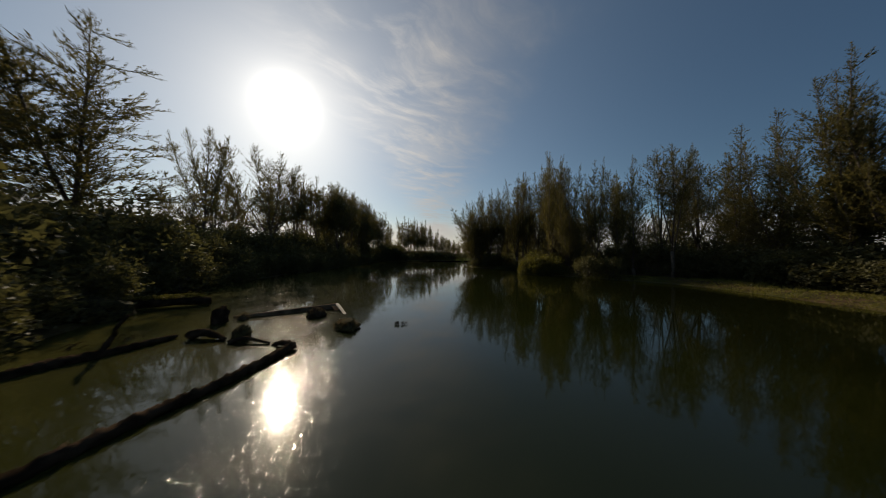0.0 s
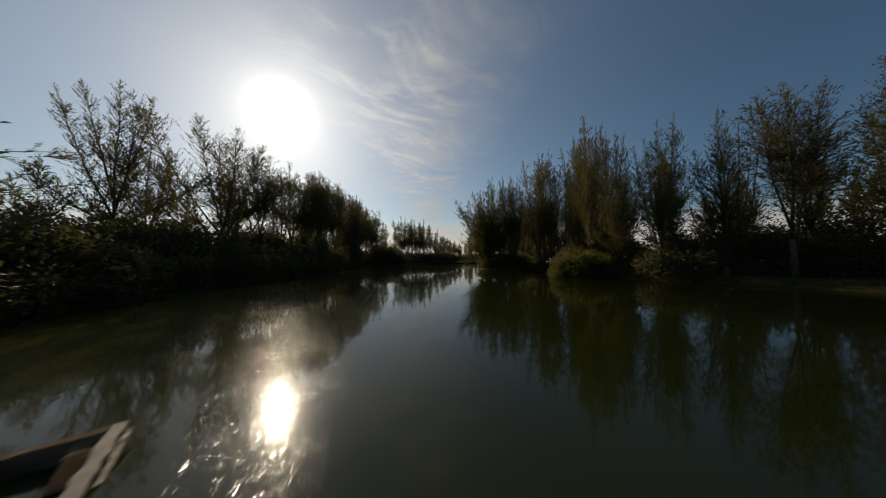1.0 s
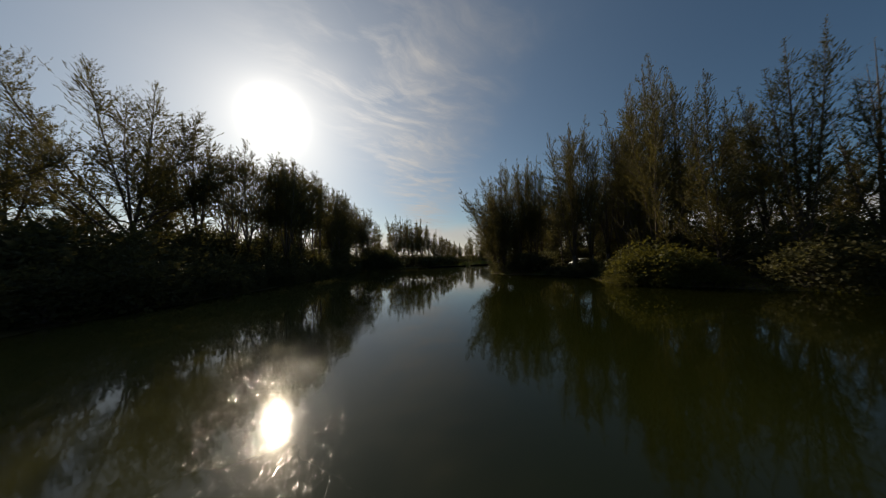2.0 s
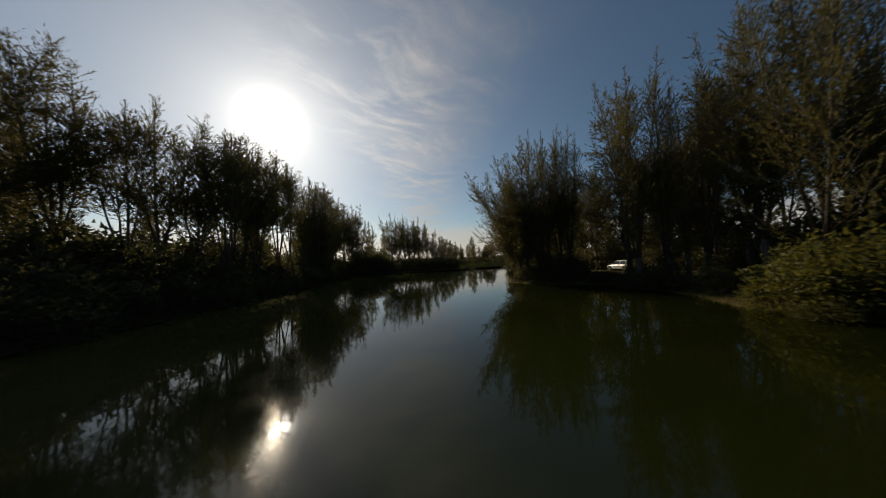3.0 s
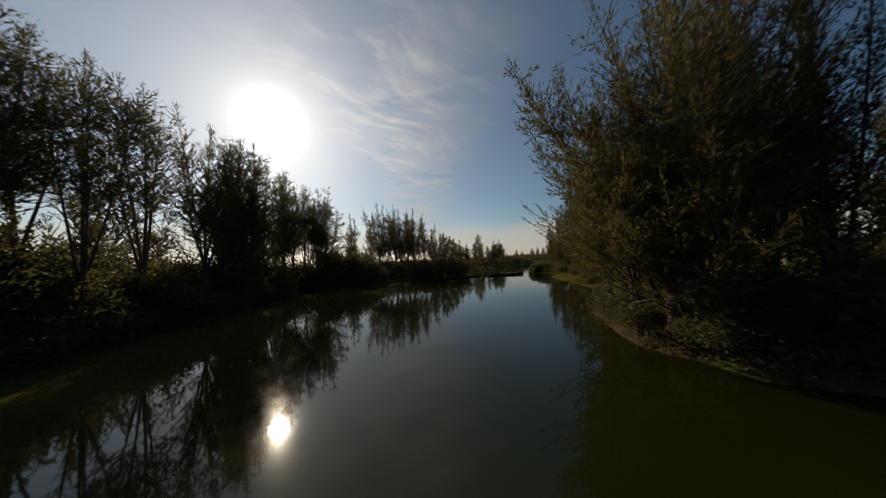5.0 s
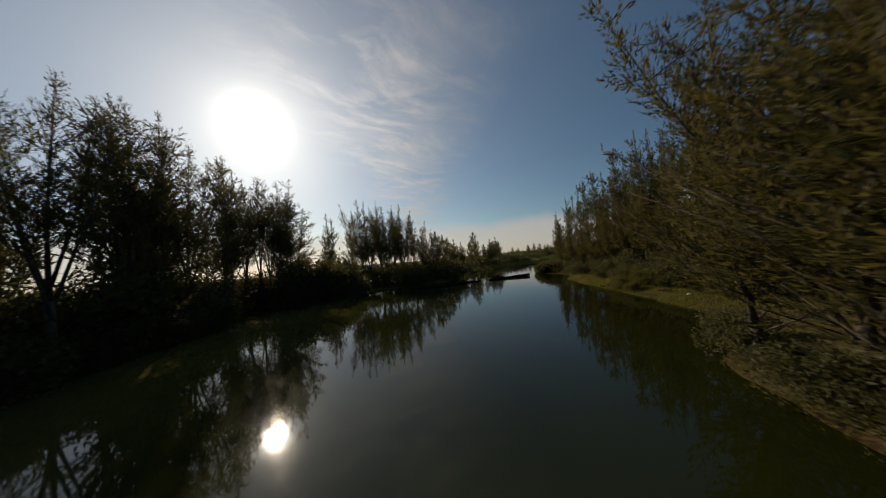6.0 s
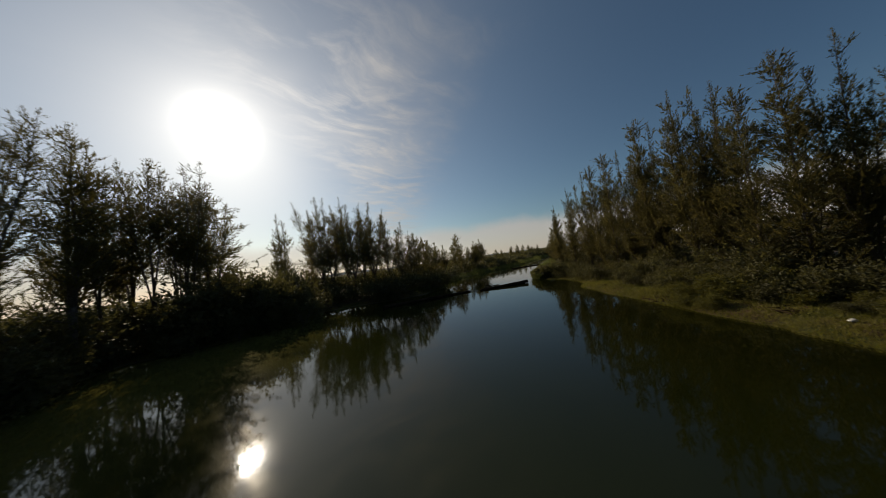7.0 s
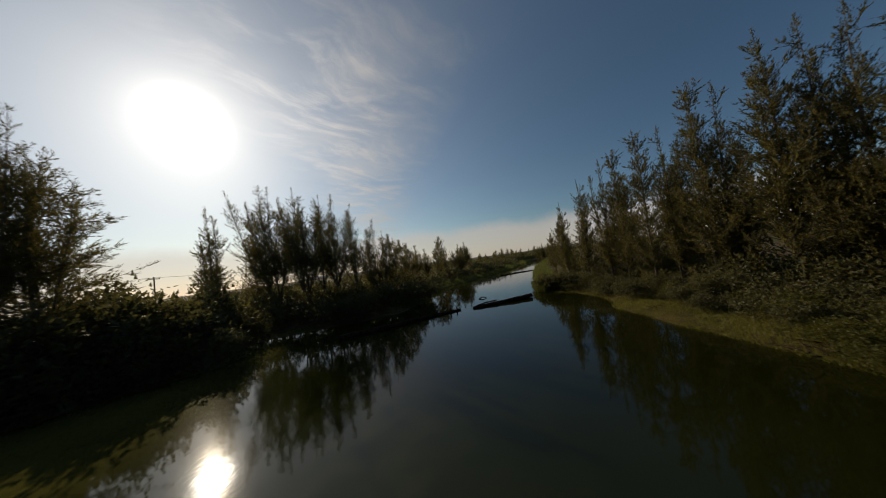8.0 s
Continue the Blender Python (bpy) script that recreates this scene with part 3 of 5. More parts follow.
TREE_LABELS = {
    "spire": "tall sheoak with a narrow olive-green feathery spire",
    "splayed": "sheoak with splayed leaders and open feathery crown",
    "broad": "sheoak with several leaders and a dense dusky crown",
    "leggy": "sheoak with bare lower stems and feathery top",
    "plumes": "sheoak with a cluster of pointed feathery plumes",
    "bare": "half-dead pale sheoak with thin dry needles",
    "cluster": "tall sheoak with narrow feathery plumes standing apart",
    "full": "bushy olive-green sheoak with boughs down to the ground",
    "leaning": "sheoak with pale limbs leaning out over the water",
    "back": "dusky sheoak in the second row of the wood",
    "layered": "open sheoak with layered spreading boughs against the sky",
    "young": "young bushy sheoak with soft green needles",
}
TREE_PLACED = {}


def tree(kind, x, y, top, turn=None, wide=1.0, pick=None, group="trees on the banks"):
    """One tree with its top at the given height over the water."""
    rng = random.Random(f"{kind} {x} {y}")
    variants = TREE_KINDS[kind]
    i = rng.randrange(len(variants)) if pick is None else pick
    trunk, crown, h = variants[i]
    z = height(x, y)
    k = (top - z) / h
    m = pose(x, y, z - 0.05, 0, 0, rng.uniform(0, 360) if turn is None else turn) @ Matrix.Diagonal((k * wide * rng.uniform(0.92, 1.1), k * wide * rng.uniform(0.92, 1.1), k, 1))
    if (kind, i) in TREE_PLACED:
        return copy_thing(TREE_PLACED[kind, i], m)
    ob = empty("sheoak_tree")
    part("trunk", trunk, ob)
    part("crown", crown, ob)
    tagged(ob, TREE_LABELS[kind], "tree", group)
    TREE_PLACED[kind, i] = ob
    ob.matrix_basis = Matrix.Identity(4)
    first = copy_thing(ob, m)
    return first


LEFT_TREES = [
    ("layered", -27.5, 12, 19.5), ("layered", -26.2, 17, 20.5, 60, 1), ("layered", -30, 15, 19.5), ("splayed", -34.5, 35.2, 21.6, 40, 0), ("splayed", -31.2, 44.2, 21.8, 48, 1), ("broad", -29.5, 48.8, 20.2), ("broad", -39, 42, 18.0), ("broad", -36, 51, 19.2), ("leggy", -28, 66.8, 20.4), ("leggy", -28, 51.5, 18.2), ("broad", -26.5, 56, 18.8), ("leggy", -27, 61, 20.4),
    ("broad", -27.5, 64, 21.8), ("leggy", -26.5, 68.5, 20.7), ("leggy", -27, 72.5, 21.3), ("broad", -27, 78, 20.8), ("leggy", -27, 82.5, 21.0), ("layered", -27, 84.5, 22.0), ("broad", -28.5, 89, 21.0),
    ("broad", -29, 94.5, 21.6), ("leggy", -28.5, 100.5, 21.0), ("broad", -27, 102.5, 21.0), ("layered", -25.4, 103.8, 19.2), ("layered", -29.5, 108, 20.0),
]
LEFT_FILL = [
    ("broad", -27.6, 53.8, 19.8), ("leggy", -24.6, 57, 18.6), ("broad", -25.8, 63.4, 20.2),
    ("back", -30.5, 84.5, 20.0), ("back", -31, 88, 18.6), ("back", -31, 98, 19.0), ("broad", -31, 101, 19.6), ("leggy", -30, 105, 19.0),
]
CLUMP = [
    ("spire", -28, 126, 20.2), ("plumes", -19.2, 124.5, 22.6), ("plumes", -16.8, 121.7, 21.2), ("plumes", -14.6, 125, 22), ("plumes", -12.2, 120, 19.2), ("plumes", -9.3, 124.6, 20.7), ("plumes", -6, 125.5, 17.6),
    ("plumes", -3.4, 125.5, 14), ("young", -0.4, 126.5, 12.8), ("young", 1.6, 130, 12), ("spire", -23, 129, 18), ("plumes", -11, 123.4, 20.4), ("plumes", -1.6, 126.2, 13.6), ("young", 3.6, 133, 11.4), ("young", 9, 147, 10.6), ("young", 16.5, 155, 10), ("young", 25, 165, 9.4), ("young", 6.2, 143, 11.4), ("young", 13.4, 152, 10.8), ("young", 19.5, 158, 9.6), ("young", 22.5, 160, 9.2),
]
RIGHT_TREES = [
    ("full", 36, 21.5, 20.8), ("spire", 34.6, 20.6, 21.6), ("full", 35.4, 18.4, 19.6), ("full", 37, 12, 18), ("full", 36, 16, 19), ("full", 36.5, 26.5, 19.6), ("full", 36, 29.6, 19.4), ("broad", 36, 34.6, 18.6), ("bare", 35.8, 40.4, 20.5), ("broad", 32, 45, 18.4), ("spire", 36, 51, 21),
    ("cluster", 22.2, 44.2, 20.2), ("cluster", 20.5, 47.3, 22.2), ("cluster", 19, 43.8, 21.8), ("full", 20.2, 39.4, 17.6), ("cluster", 22.5, 36.4, 17.4), ("full", 26, 33.5, 17), ("leggy", 29, 31, 17.5),
    ("cluster", 15.8, 52.6, 20.6), ("cluster", 17.6, 51.6, 19.0), ("bare", 20.4, 52.6, 20.4), ("bare", 21.8, 52.2, 19.4), ("leggy", 24, 53.4, 19.7), ("leggy", 22.4, 49.6, 19.6), ("leggy", 27, 57, 17),
    ("layered", 18.8, 57.4, 22.5), ("leggy", 25.5, 55, 18), ("leggy", 33.5, 55, 18), ("full", 33, 60, 13), ("full", 32, 68, 13), ("full", 37, 64, 14),
]
RIGHT_ROW = [
    ("broad", 26.5, 74.5, 18), ("spire", 26, 78.5, 19.0), ("spire", 27, 81.8, 17.2), ("spire", 26.2, 83.8, 17.6), ("spire", 26, 86, 16.6), ("spire", 26.6, 88, 18.4), ("spire", 27, 89.6, 19.2), ("spire", 27, 91.4, 20.0),
    ("spire", 27, 94.2, 18.2), ("spire", 26.8, 95.6, 19.5), ("spire", 27, 98.4, 17.0), ("spire", 27, 100.9, 17.8), ("spire", 27, 103.8, 17.2), ("spire", 27.4, 106.2, 17.0), ("spire", 27, 110, 15.7), ("spire", 27.4, 114.4, 13.6),
    ("young", 30, 119, 11), ("young", 33, 125, 9.5),
]
POINT_TREES = [
    ("leaning", 8.2, 62.2, 17.0, 0, 0), ("leaning", 7.7, 63.6, 15.6, -28, 1), ("leaning", 8.6, 60.8, 12.0, 22, 1), ("leaning", 10.2, 66.8, 15.5), ("cluster", 8.9, 61.6, 19.0), ("cluster", 12.0, 62.6, 19.9), ("cluster", 13.9, 62.9, 20), ("cluster", 14.1, 61, 18.4), ("leggy", 22, 67.8, 16.8), ("spire", 24.2, 67.6, 16), ("full", 10.6, 69.6, 16), ("full", 12.4, 66.6, 17),
    ("leggy", 28, 63, 17), ("leggy", 17.6, 66.8, 18), ("full", 30, 60.5, 17), ("full", 29.5, 66, 17), ("broad", 27.5, 59.5, 17.5),
]
for row in (LEFT_TREES, LEFT_FILL, CLUMP, RIGHT_TREES, RIGHT_ROW, POINT_TREES):
    for kind, x, y, top, *more in row:
        turn, pick = more or (0 if kind == "leaning" else None, None)
        tree(kind, x, y, top, turn, (1.25 if y > 40 else 1.0) if kind == "splayed" else 1.3 if x < -24 and y < 20 else 1.2 if x > 34 or row is CLUMP else 1.08, pick)

# second rows, farther in
rng = random.Random(5)
for x, y, top in ((-38, 33, 12.5), (-40, 39, 13), (-37, 43, 12), (-35, 50, 12.5), (-40, 48, 14), (-33, 57, 12), (-33, 65, 12), (-33, 73, 12), (-31, 86, 13)):
    tree("back", x, y, top)
for y in np.arange(78, 112, 6.0):
    tree("back", -35 - rng.uniform(0, 6), y + rng.uniform(-1, 1), rng.uniform(13.5, 16.5))
for y in np.arange(22, 118, 4.0):
    tree("back", (44 if y < 58 else 34) + rng.uniform(0, 5), y + rng.uniform(-1.2, 1.2), rng.uniform(13, 16.5))
for x, y in ((-22, -12), (-26, -2), (-30, 5), (34, 2), (38, 10), (34, -12)):
    tree("back", x, y, rng.uniform(15, 18))
# far bank and distance
FAR_TREES = [(17.5, 165, 12), (26.4, 174, 9.6), (29.6, 177, 10.2), (32.4, 181, 9), (55, 228, 7), (61, 233, 6.4), (68, 232, 7.6), (73, 234, 8.2), (78, 236, 7.8), (85, 242, 7), (99, 262, 6.6), (114, 281, 7.4),
             (30, 205, 6.8), (41, 212, 6.2), (96, 300, 8), (130, 330, 9), (140, 300, 8.5), (62, 175, 6), (70, 184, 7), (88, 205, 7.5)]
for x, y, top in FAR_TREES:
    tree("young", x, y, top * 1.3, None, 1.25)
for i in range(16):
    tree("young", 60 + i * 16 + rng.uniform(-7, 7), 430 + rng.uniform(-30, 90), rng.uniform(9, 13))

# ---------------------------------------------------------------- shrubs
SHRUBS = {
    "dark": [shrub_meshes(101, 2.6, 4.4, 2000, 0.26), shrub_meshes(102, 3.0, 5.0, 2200, 0.28), shrub_meshes(103, 2.2, 3.6, 1700, 0.24)],
    "tall": [shrub_meshes(131, 3.0, 7.2, 2100, 0.40, 15), shrub_meshes(132, 3.4, 7.8, 2300, 0.41, 16), shrub_meshes(133, 2.7, 6.4, 1900, 0.39, 13)],
    "yellow": [shrub_meshes(111, 2.2, 3.0, 4600, 0.145, 14, M_LEAF_YELLOW, 0.6), shrub_meshes(112, 1.8, 2.4, 3400, 0.135, 12, M_LEAF_YELLOW, 0.6)],
    "small": [shrub_meshes(121, 1.3, 1.5, 2000, 0.105, 8), shrub_meshes(122, 1.1, 1.1, 1500, 0.10, 7, M_LEAF_YELLOW)],
}
SHRUB_LABELS = {"tall": "tall dense dusky thicket shrub under the sheoaks", "dark": "dense dark green waterside shrub", "yellow": "yellow-green leafy shrub leaning over the water", "small": "low leafy shrub on the muddy bank"}
SHRUB_PLACED = {}
THICKET = []


def shrub(kind, x, y, k=1.0, drop=0.0, pick=None):
    r = random.Random(f"{kind} {x:.2f} {y:.2f}")
    i = r.randrange(len(SHRUBS[kind])) if pick is None else pick
    z = max(height(x, y), 0.0) - drop
    if (kind == "dark" and (y > 112 or x > 33 or x < -28 or y < 0)) or (kind == "tall" and (x > 37 or x < -29.5 or y < 8)):
        THICKET.append((x, y, z, k * (1.6 if kind == "tall" else 1.0)))
        return None
    m = pose(x, y, z, 0, 0, r.uniform(0, 360)) @ Matrix.Diagonal((k * r.uniform(0.9, 1.15), k * r.uniform(0.9, 1.15), k * r.uniform(0.88, 1.12), 1))
    if (kind, i) in SHRUB_PLACED:
        return copy_thing(SHRUB_PLACED[kind, i], m)
    stems, foliage = SHRUBS[kind][i]
    ob = empty("shrub")
    part("branchwork", stems, ob)
    part("foliage", foliage, ob)
    tagged(ob, SHRUB_LABELS[kind], "shrub", "shrubs on the banks")
    SHRUB_PLACED[kind, i] = ob
    return copy_thing(ob, m)


def along(line, y, inland, sign):
    """A place beside a waterline, a given way inland."""
    for (ax, ay), (bx, by) in zip(line, line[1:]):
        if ay <= y <= by or by < y < ay:
            t = (y - ay) / (by - ay)
            return ax + (bx - ax) * t + sign * inland, y
    return line[0][0] + sign * inland, y


rng = random.Random(9)
for inland, k, step in ((0.7, 0.8, 2.3), (3.4, 1.2, 3.2), (7.0, 1.4, 4.2)):
    y = -16.0
    while y < 116:
        x, yy = along(LEFT, y, inland + rng.uniform(-0.6, 0.8), -1)
        shrub("dark", x, yy, k * rng.uniform(0.85, 1.15))
        y += step * rng.uniform(0.8, 1.2)
for inland, k, step, lo, hi in ((6.5, 0.9, 3.4, -10, 32), (10, 1.05, 3.6, -10, 56), (5.6, 0.6, 2.7, 77, 116), (9, 0.9, 3.4, 66, 122), (16, 1.1, 4.6, -10, 120)):
    y = lo
    while y < hi:
        x, yy = along(RIGHT, y, inland + rng.uniform(-0.8, 0.8), 1)
        if not (15 < x < 27 and 54 < yy < 66):
            shrub("dark", x, yy, k * rng.uniform(0.85, 1.15))
        y += step * rng.uniform(0.8, 1.2)
# tall scrub at the foot of the trees
for lo, hi, step, near, far, big in ((9, 36, 2.4, 3.5, 9.5, 0.85), (33, 56, 1.9, 7, 13, 1.05), (36, 60, 2.4, 3.0, 6, 0.85), (44, 78, 2.4, 6, 10, 1.12), (56, 113, 2.2, 2.8, 6.5, 1.0), (86, 114, 2.6, 7, 12, 1.0), (61, 84, 1.8, 9, 13, 1.0), (24, 36, 1.8, 10, 14, 0.9)):
    y = lo
    while y < hi:
        x, yy = along(LEFT, y, rng.uniform(near, far), -1)
        shrub("tall", x, yy, big * rng.uniform(0.8, 1.15))
        y += step * rng.uniform(0.7, 1.3)
for y in np.arange(6, 60, 2.2):
    shrub("tall", 41.5 + rng.uniform(-1.5, 2.5), y, rng.uniform(0.9, 1.15))
for y in np.arange(6, 52, 2.6):
    shrub("tall", 38.5 + rng.uniform(-1.5, 2.5), y, rng.uniform(0.65, 0.85))
for y in np.arange(21, 34, 2.2):
    shrub("dark", 33 + rng.uniform(-1, 1.5), y, rng.uniform(0.9, 1.3))
for x, y, k in ((15.0, 40.6, 1.2), (16.6, 40.6, 1.65), (15.4, 39.2, 0.75), (17.6, 39.2, 0.9), (14.2, 42.4, 0.7), (13.5, 40.6, 0.5), (18.8, 38.2, 0.6), (15.6, 42, 1.5)):
    shrub("yellow", x, y, k)
for x, y, k in ((22.8, 61.8, 0.40), (20.8, 35.2, 0.8), (23, 33.4, 0.7), (15.6, 49.5, 0.5), (16.2, 46.2, 0.6)):
    shrub("dark", x, y, k)
for x, y, k in ((9.8, 69, 0.7), (11.6, 71.4, 0.8), (14.6, 73.4, 0.9), (8.4, 65.2, 0.9), (8.6, 60.6, 1.5), (10.4, 59.6, 1.3), (7.9, 63.2, 1.2), (8.8, 67.2, 1.1), (10.6, 70.2, 1.2), (9.4, 62.4, 1.5), (9.6, 66, 1.4), (12.6, 71.6, 1.1)):
    shrub("small", x, y, k, pick=0)
for x, y, k in ((22.6, 114.4, 0.55), (23.6, 113.2, 0.6), (24.4, 116.6, 0.6), (24.8, 111.6, 0.65), (23.2, 116.2, 0.45), (25.6, 108, 0.6), (25.2, 104.6, 0.55)):
    shrub("dark", x, y, k)
for x, y, k in ((18.6, 86.4, 0.5), (19.6, 87.6, 0.6), (20.4, 85.6, 0.7), (18.2, 84.6, 0.4), (21, 88.6, 0.65)):
    shrub("yellow", x, y, k)
for x, y, k in ((21, 77, 1.0), (22.4, 79.4, 1.2), (20.6, 83.4, 1.0), (22, 86.4, 1.3), (21, 88.6, 1.4), (22.4, 91, 1.5), (23, 95.6, 1.2), (23.4, 100.6, 1.6), (24.2, 105, 1.6), (25, 110, 1.9), (24.6, 113, 1.7)):
    shrub("small", x, y, k, pick=0)
for i in range(15):
    shrub("small", 14.6 + 0.45 * i + rng.uniform(-0.5, 0.5), 52.6 + rng.uniform(-0.5, 0.5) + 0.25 * i, rng.uniform(0.55, 0.85), pick=0)
    shrub("small", 14.4 + rng.uniform(-0.6, 1.6), 50 + 0.5 * i, rng.uniform(0.5, 0.8), pick=0)
for i in range(16):
    shrub("dark", -27 + i * 2.2 + rng.uniform(-0.6, 0.6), 122 + rng.uniform(-1.5, 2.5), 1.2)
for i in range(14):
    shrub("dark", -24 + i * 2.2 + rng.uniform(-0.6, 0.6), 117.5 + rng.uniform(-2, 3) + (3 if i > 10 else 0), 1.0)

for i in range(16):
    x, y = along(RIGHT, rng.uniform(74, 98), rng.uniform(3.6, 6.2), 1)
    shrub("yellow", x, y, rng.uniform(0.45, 0.95))
for i in range(30):
    x, y = along(RIGHT, rng.uniform(75, 114), rng.uniform(3.0, 6.0), 1)
    shrub("small", x, y, rng.uniform(0.45, 1.0))
for i in range(70):
    shrub("dark", rng.uniform(-78, -33), rng.uniform(76, 126), rng.uniform(0.7, 1.1))
for i in range(34):
    shrub("dark", rng.uniform(-62, -20), rng.uniform(117, 160), rng.uniform(0.5, 0.95))
for x, y, k in ((11.8, 62.6, 0.5), (13.4, 63.4, 0.5), (31, 59, 0.95), (29.5, 62, 0.7), (28.5, 66, 0.7), (33, 63, 0.9), (31, 67.5, 0.85), (34.5, 57, 0.9), (28.5, 72, 0.75), (36, 68, 0.9)):
    shrub("tall", x, y, k)
for x, y, k in ((12.4, 59.1, 0.82), (11.6, 59.4, 0.85), (14.2, 60.2, 0.6), (27.4, 62, 1.0), (27.2, 58.6, 0.9), (26.6, 66, 1.0), (24.6, 70.6, 0.8), (29, 57, 1.0), (31, 61, 1.1), (29.5, 65, 1.1), (32, 68, 1.0), (27, 69.5, 0.9), (25.5, 71.5, 0.8)):
    shrub("dark", x, y, k)
for i in range(40):
    x, y = along(LEFT, 124 + i * 3.4, rng.uniform(3, 22), -1)
    shrub("dark", x, y, rng.uniform(0.3, 0.6))

rng_t = np.random.default_rng(404)
C, D, Z = [], [], []
for x, y, z, k in THICKET:
    n = 770 if y < 125 and k < 1.3 else 1100 if k >= 1.3 else 450
    for j in range(7):
        az, q = rng_t.uniform(0, 6.28), math.sqrt(rng_t.uniform(0.02, 1))
        c = np.array([x + math.cos(az) * q * 1.9 * k, y + math.sin(az) * q * 1.9 * k, z + 4.4 * k * rng_t.uniform(0.25, 0.72) * (1 - 0.35 * q)])
        d = rng_t.normal(size=(n // 7, 3))
        d /= np.linalg.norm(d, axis=1)[:, None]
        C.append(c + d * np.array([1.2, 1.2, 1.25]) * k * (rng_t.uniform(0, 1, n // 7) ** 0.4)[:, None] * rng_t.uniform(0.8, 1.2))
        D.append(d + rng_t.normal(0, 0.7, d.shape))
C, D = np.concatenate(C), np.concatenate(D)
size = 0.34 * rng_t.uniform(0.6, 1.4, len(C))
tagged(new("scrub_thicket", mesh_of_arrays("scrub_thicket", blades(rng_t, C, D, size, size * 0.6), 3, M_LEAF)), "dense dark green scrub farther back on the banks", "scrub", kind="stuff")

# ---------------------------------------------------------------- grass and reeds


def blade_field(name, seed, count, spots, tall, wide, mat, label):
    """Upright blades scattered over the ground: spots gives the places."""
    r = np.random.default_rng(seed)
    x, y = spots(r, count)
    z = land(x, y)
    keep = z > -0.12
    x, y, z = x[keep], y[keep], np.maximum(z[keep], -0.05)
    n = len(x)
    b = np.stack([x, y, z - 0.02], axis=1)
    d = np.stack([r.normal(0, 0.35, n), r.normal(0, 0.35, n), np.ones(n)], axis=1)
    clump = 0.55 + 0.45 * np.clip(bumps(x * 2.2, y * 2.2) + 0.3, 0, 1.2)
    me = mesh_of_arrays(name, blades(r, b, d, tall * clump * r.uniform(0.5, 1.3, n), wide * r.uniform(0.7, 1.4, n)), 3, mat)
    return tagged(new(name, me), label, "grass", kind="stuff")


def strip(line, lo, hi, sign, near, far):
    def spots(r, count):
        y = r.uniform(lo, hi, count)
        px, py = np.array([p[0] for p in line], float), np.array([p[1] for p in line], float)
        order = np.argsort(py)
        x = np.interp(y, py[order], px[order])
        return x + sign * r.uniform(near, far, count) , y
    return spots


blade_field("bank_grass", 1, 60000, strip(RIGHT, 73, 112, 1, -0.7, 7.5), 0.30, 0.035, M_GRASS, "short olive and straw-coloured grass on the flat bank")
blade_field("straw", 8, 2600, lambda r, c: (22.0 + r.normal(0, 0.9, c), 57.8 + r.normal(0, 0.5, c)), 0.22, 0.03, M_STRAW, "sunlit heap of dry straw beside the track")
blade_field("straw", 9, 1500, lambda r, c: (19.4 + r.normal(0, 0.7, c), 63.6 + r.normal(0, 0.5, c)), 0.4, 0.03, M_STRAW, "dry straw-coloured grass beside the car")
blade_field("bank_grass", 2, 16000, strip(RIGHT, -5, 36, 1, -0.8, 6), 0.28, 0.05, M_GRASS, "flat mat of yellow-green grass at the water's edge")
blade_field("bank_grass", 3, 9000, strip(RIGHT, 36, 72, 1, -0.3, 6), 0.25, 0.04, M_GRASS, "thin dry grass under the trees")
blade_field("bank_grass", 4, 12000, strip(LEFT, 90, 124, -1, -0.5, 9), 0.35, 0.05, M_GRASS, "rough grass on the low bank")
rng_f = np.random.default_rng(88)
C, D, Z = [], [], []
for i in range(900):
    x, y = (rng_f.uniform(-90, 4), rng_f.uniform(131, 260)) if i < 200 else (rng_f.uniform(0, 300), rng_f.uniform(160, 480))
    if i >= 560:
        y = rng_f.uniform(124, 300)
        x = np.interp(y, [p[1] for p in LEFT[-12:]], [p[0] for p in LEFT[-12:]]) - rng_f.uniform(6.5, 18)
    edge = np.interp(y, [p[1] for p in LEFT[-12:]], [p[0] for p in LEFT[-12:]])
    if edge - 6 < x < edge + 30:
        continue
    z = height(x, y)
    if z < 0.3:
        continue
    k = rng_f.uniform(0.6, 1.5) * (1.0 if y < 220 else 1.5)
    n = 130
    d = rng_f.normal(size=(n, 3))
    d[:, 2] = np.abs(d[:, 2])
    d /= np.linalg.norm(d, axis=1)[:, None]
    C.append(np.array([x, y, z - 0.2]) + d * np.array([2.6, 2.2, rng_f.uniform(1.4, 2.6)]) * k * (rng_f.uniform(0.2, 1, n) ** 0.5)[:, None])
    D.append(d + rng_f.normal(0, 0.6, (n, 3)))
    Z.append(np.full(n, 0.55 * k))
C, D, Z = np.concatenate(C), np.concatenate(D), np.concatenate(Z)
Z = Z * rng_f.uniform(0.6, 1.4, len(C))
tagged(new("far_scrub", mesh_of_arrays("far_scrub", blades(rng_f, C, D, Z, Z * 0.6), 3, M_LEAF)), "low dusky scrub over the far flats", "scrub", kind="stuff")
blade_field("reeds", 5, 9000, strip(RIGHT, 113, 127, 1, -1.0, 1.6), 1.7, 0.05, M_REED, "tall green reeds at the water's edge")
blade_field("reeds", 6, 16000, strip(LEFT, 119, 232, -1, -1.0, 5.0), 1.3, 0.11, M_REED, "bright green reed bed along the far bank")
blade_field("reeds", 7, 6000, strip(RIGHT, 128, 225, 1, -1.0, 5.0), 1.4, 0.11, M_REED, "green reeds along the far bank")


# ---------------------------------------------------------------- driftwood and timber in the shallows


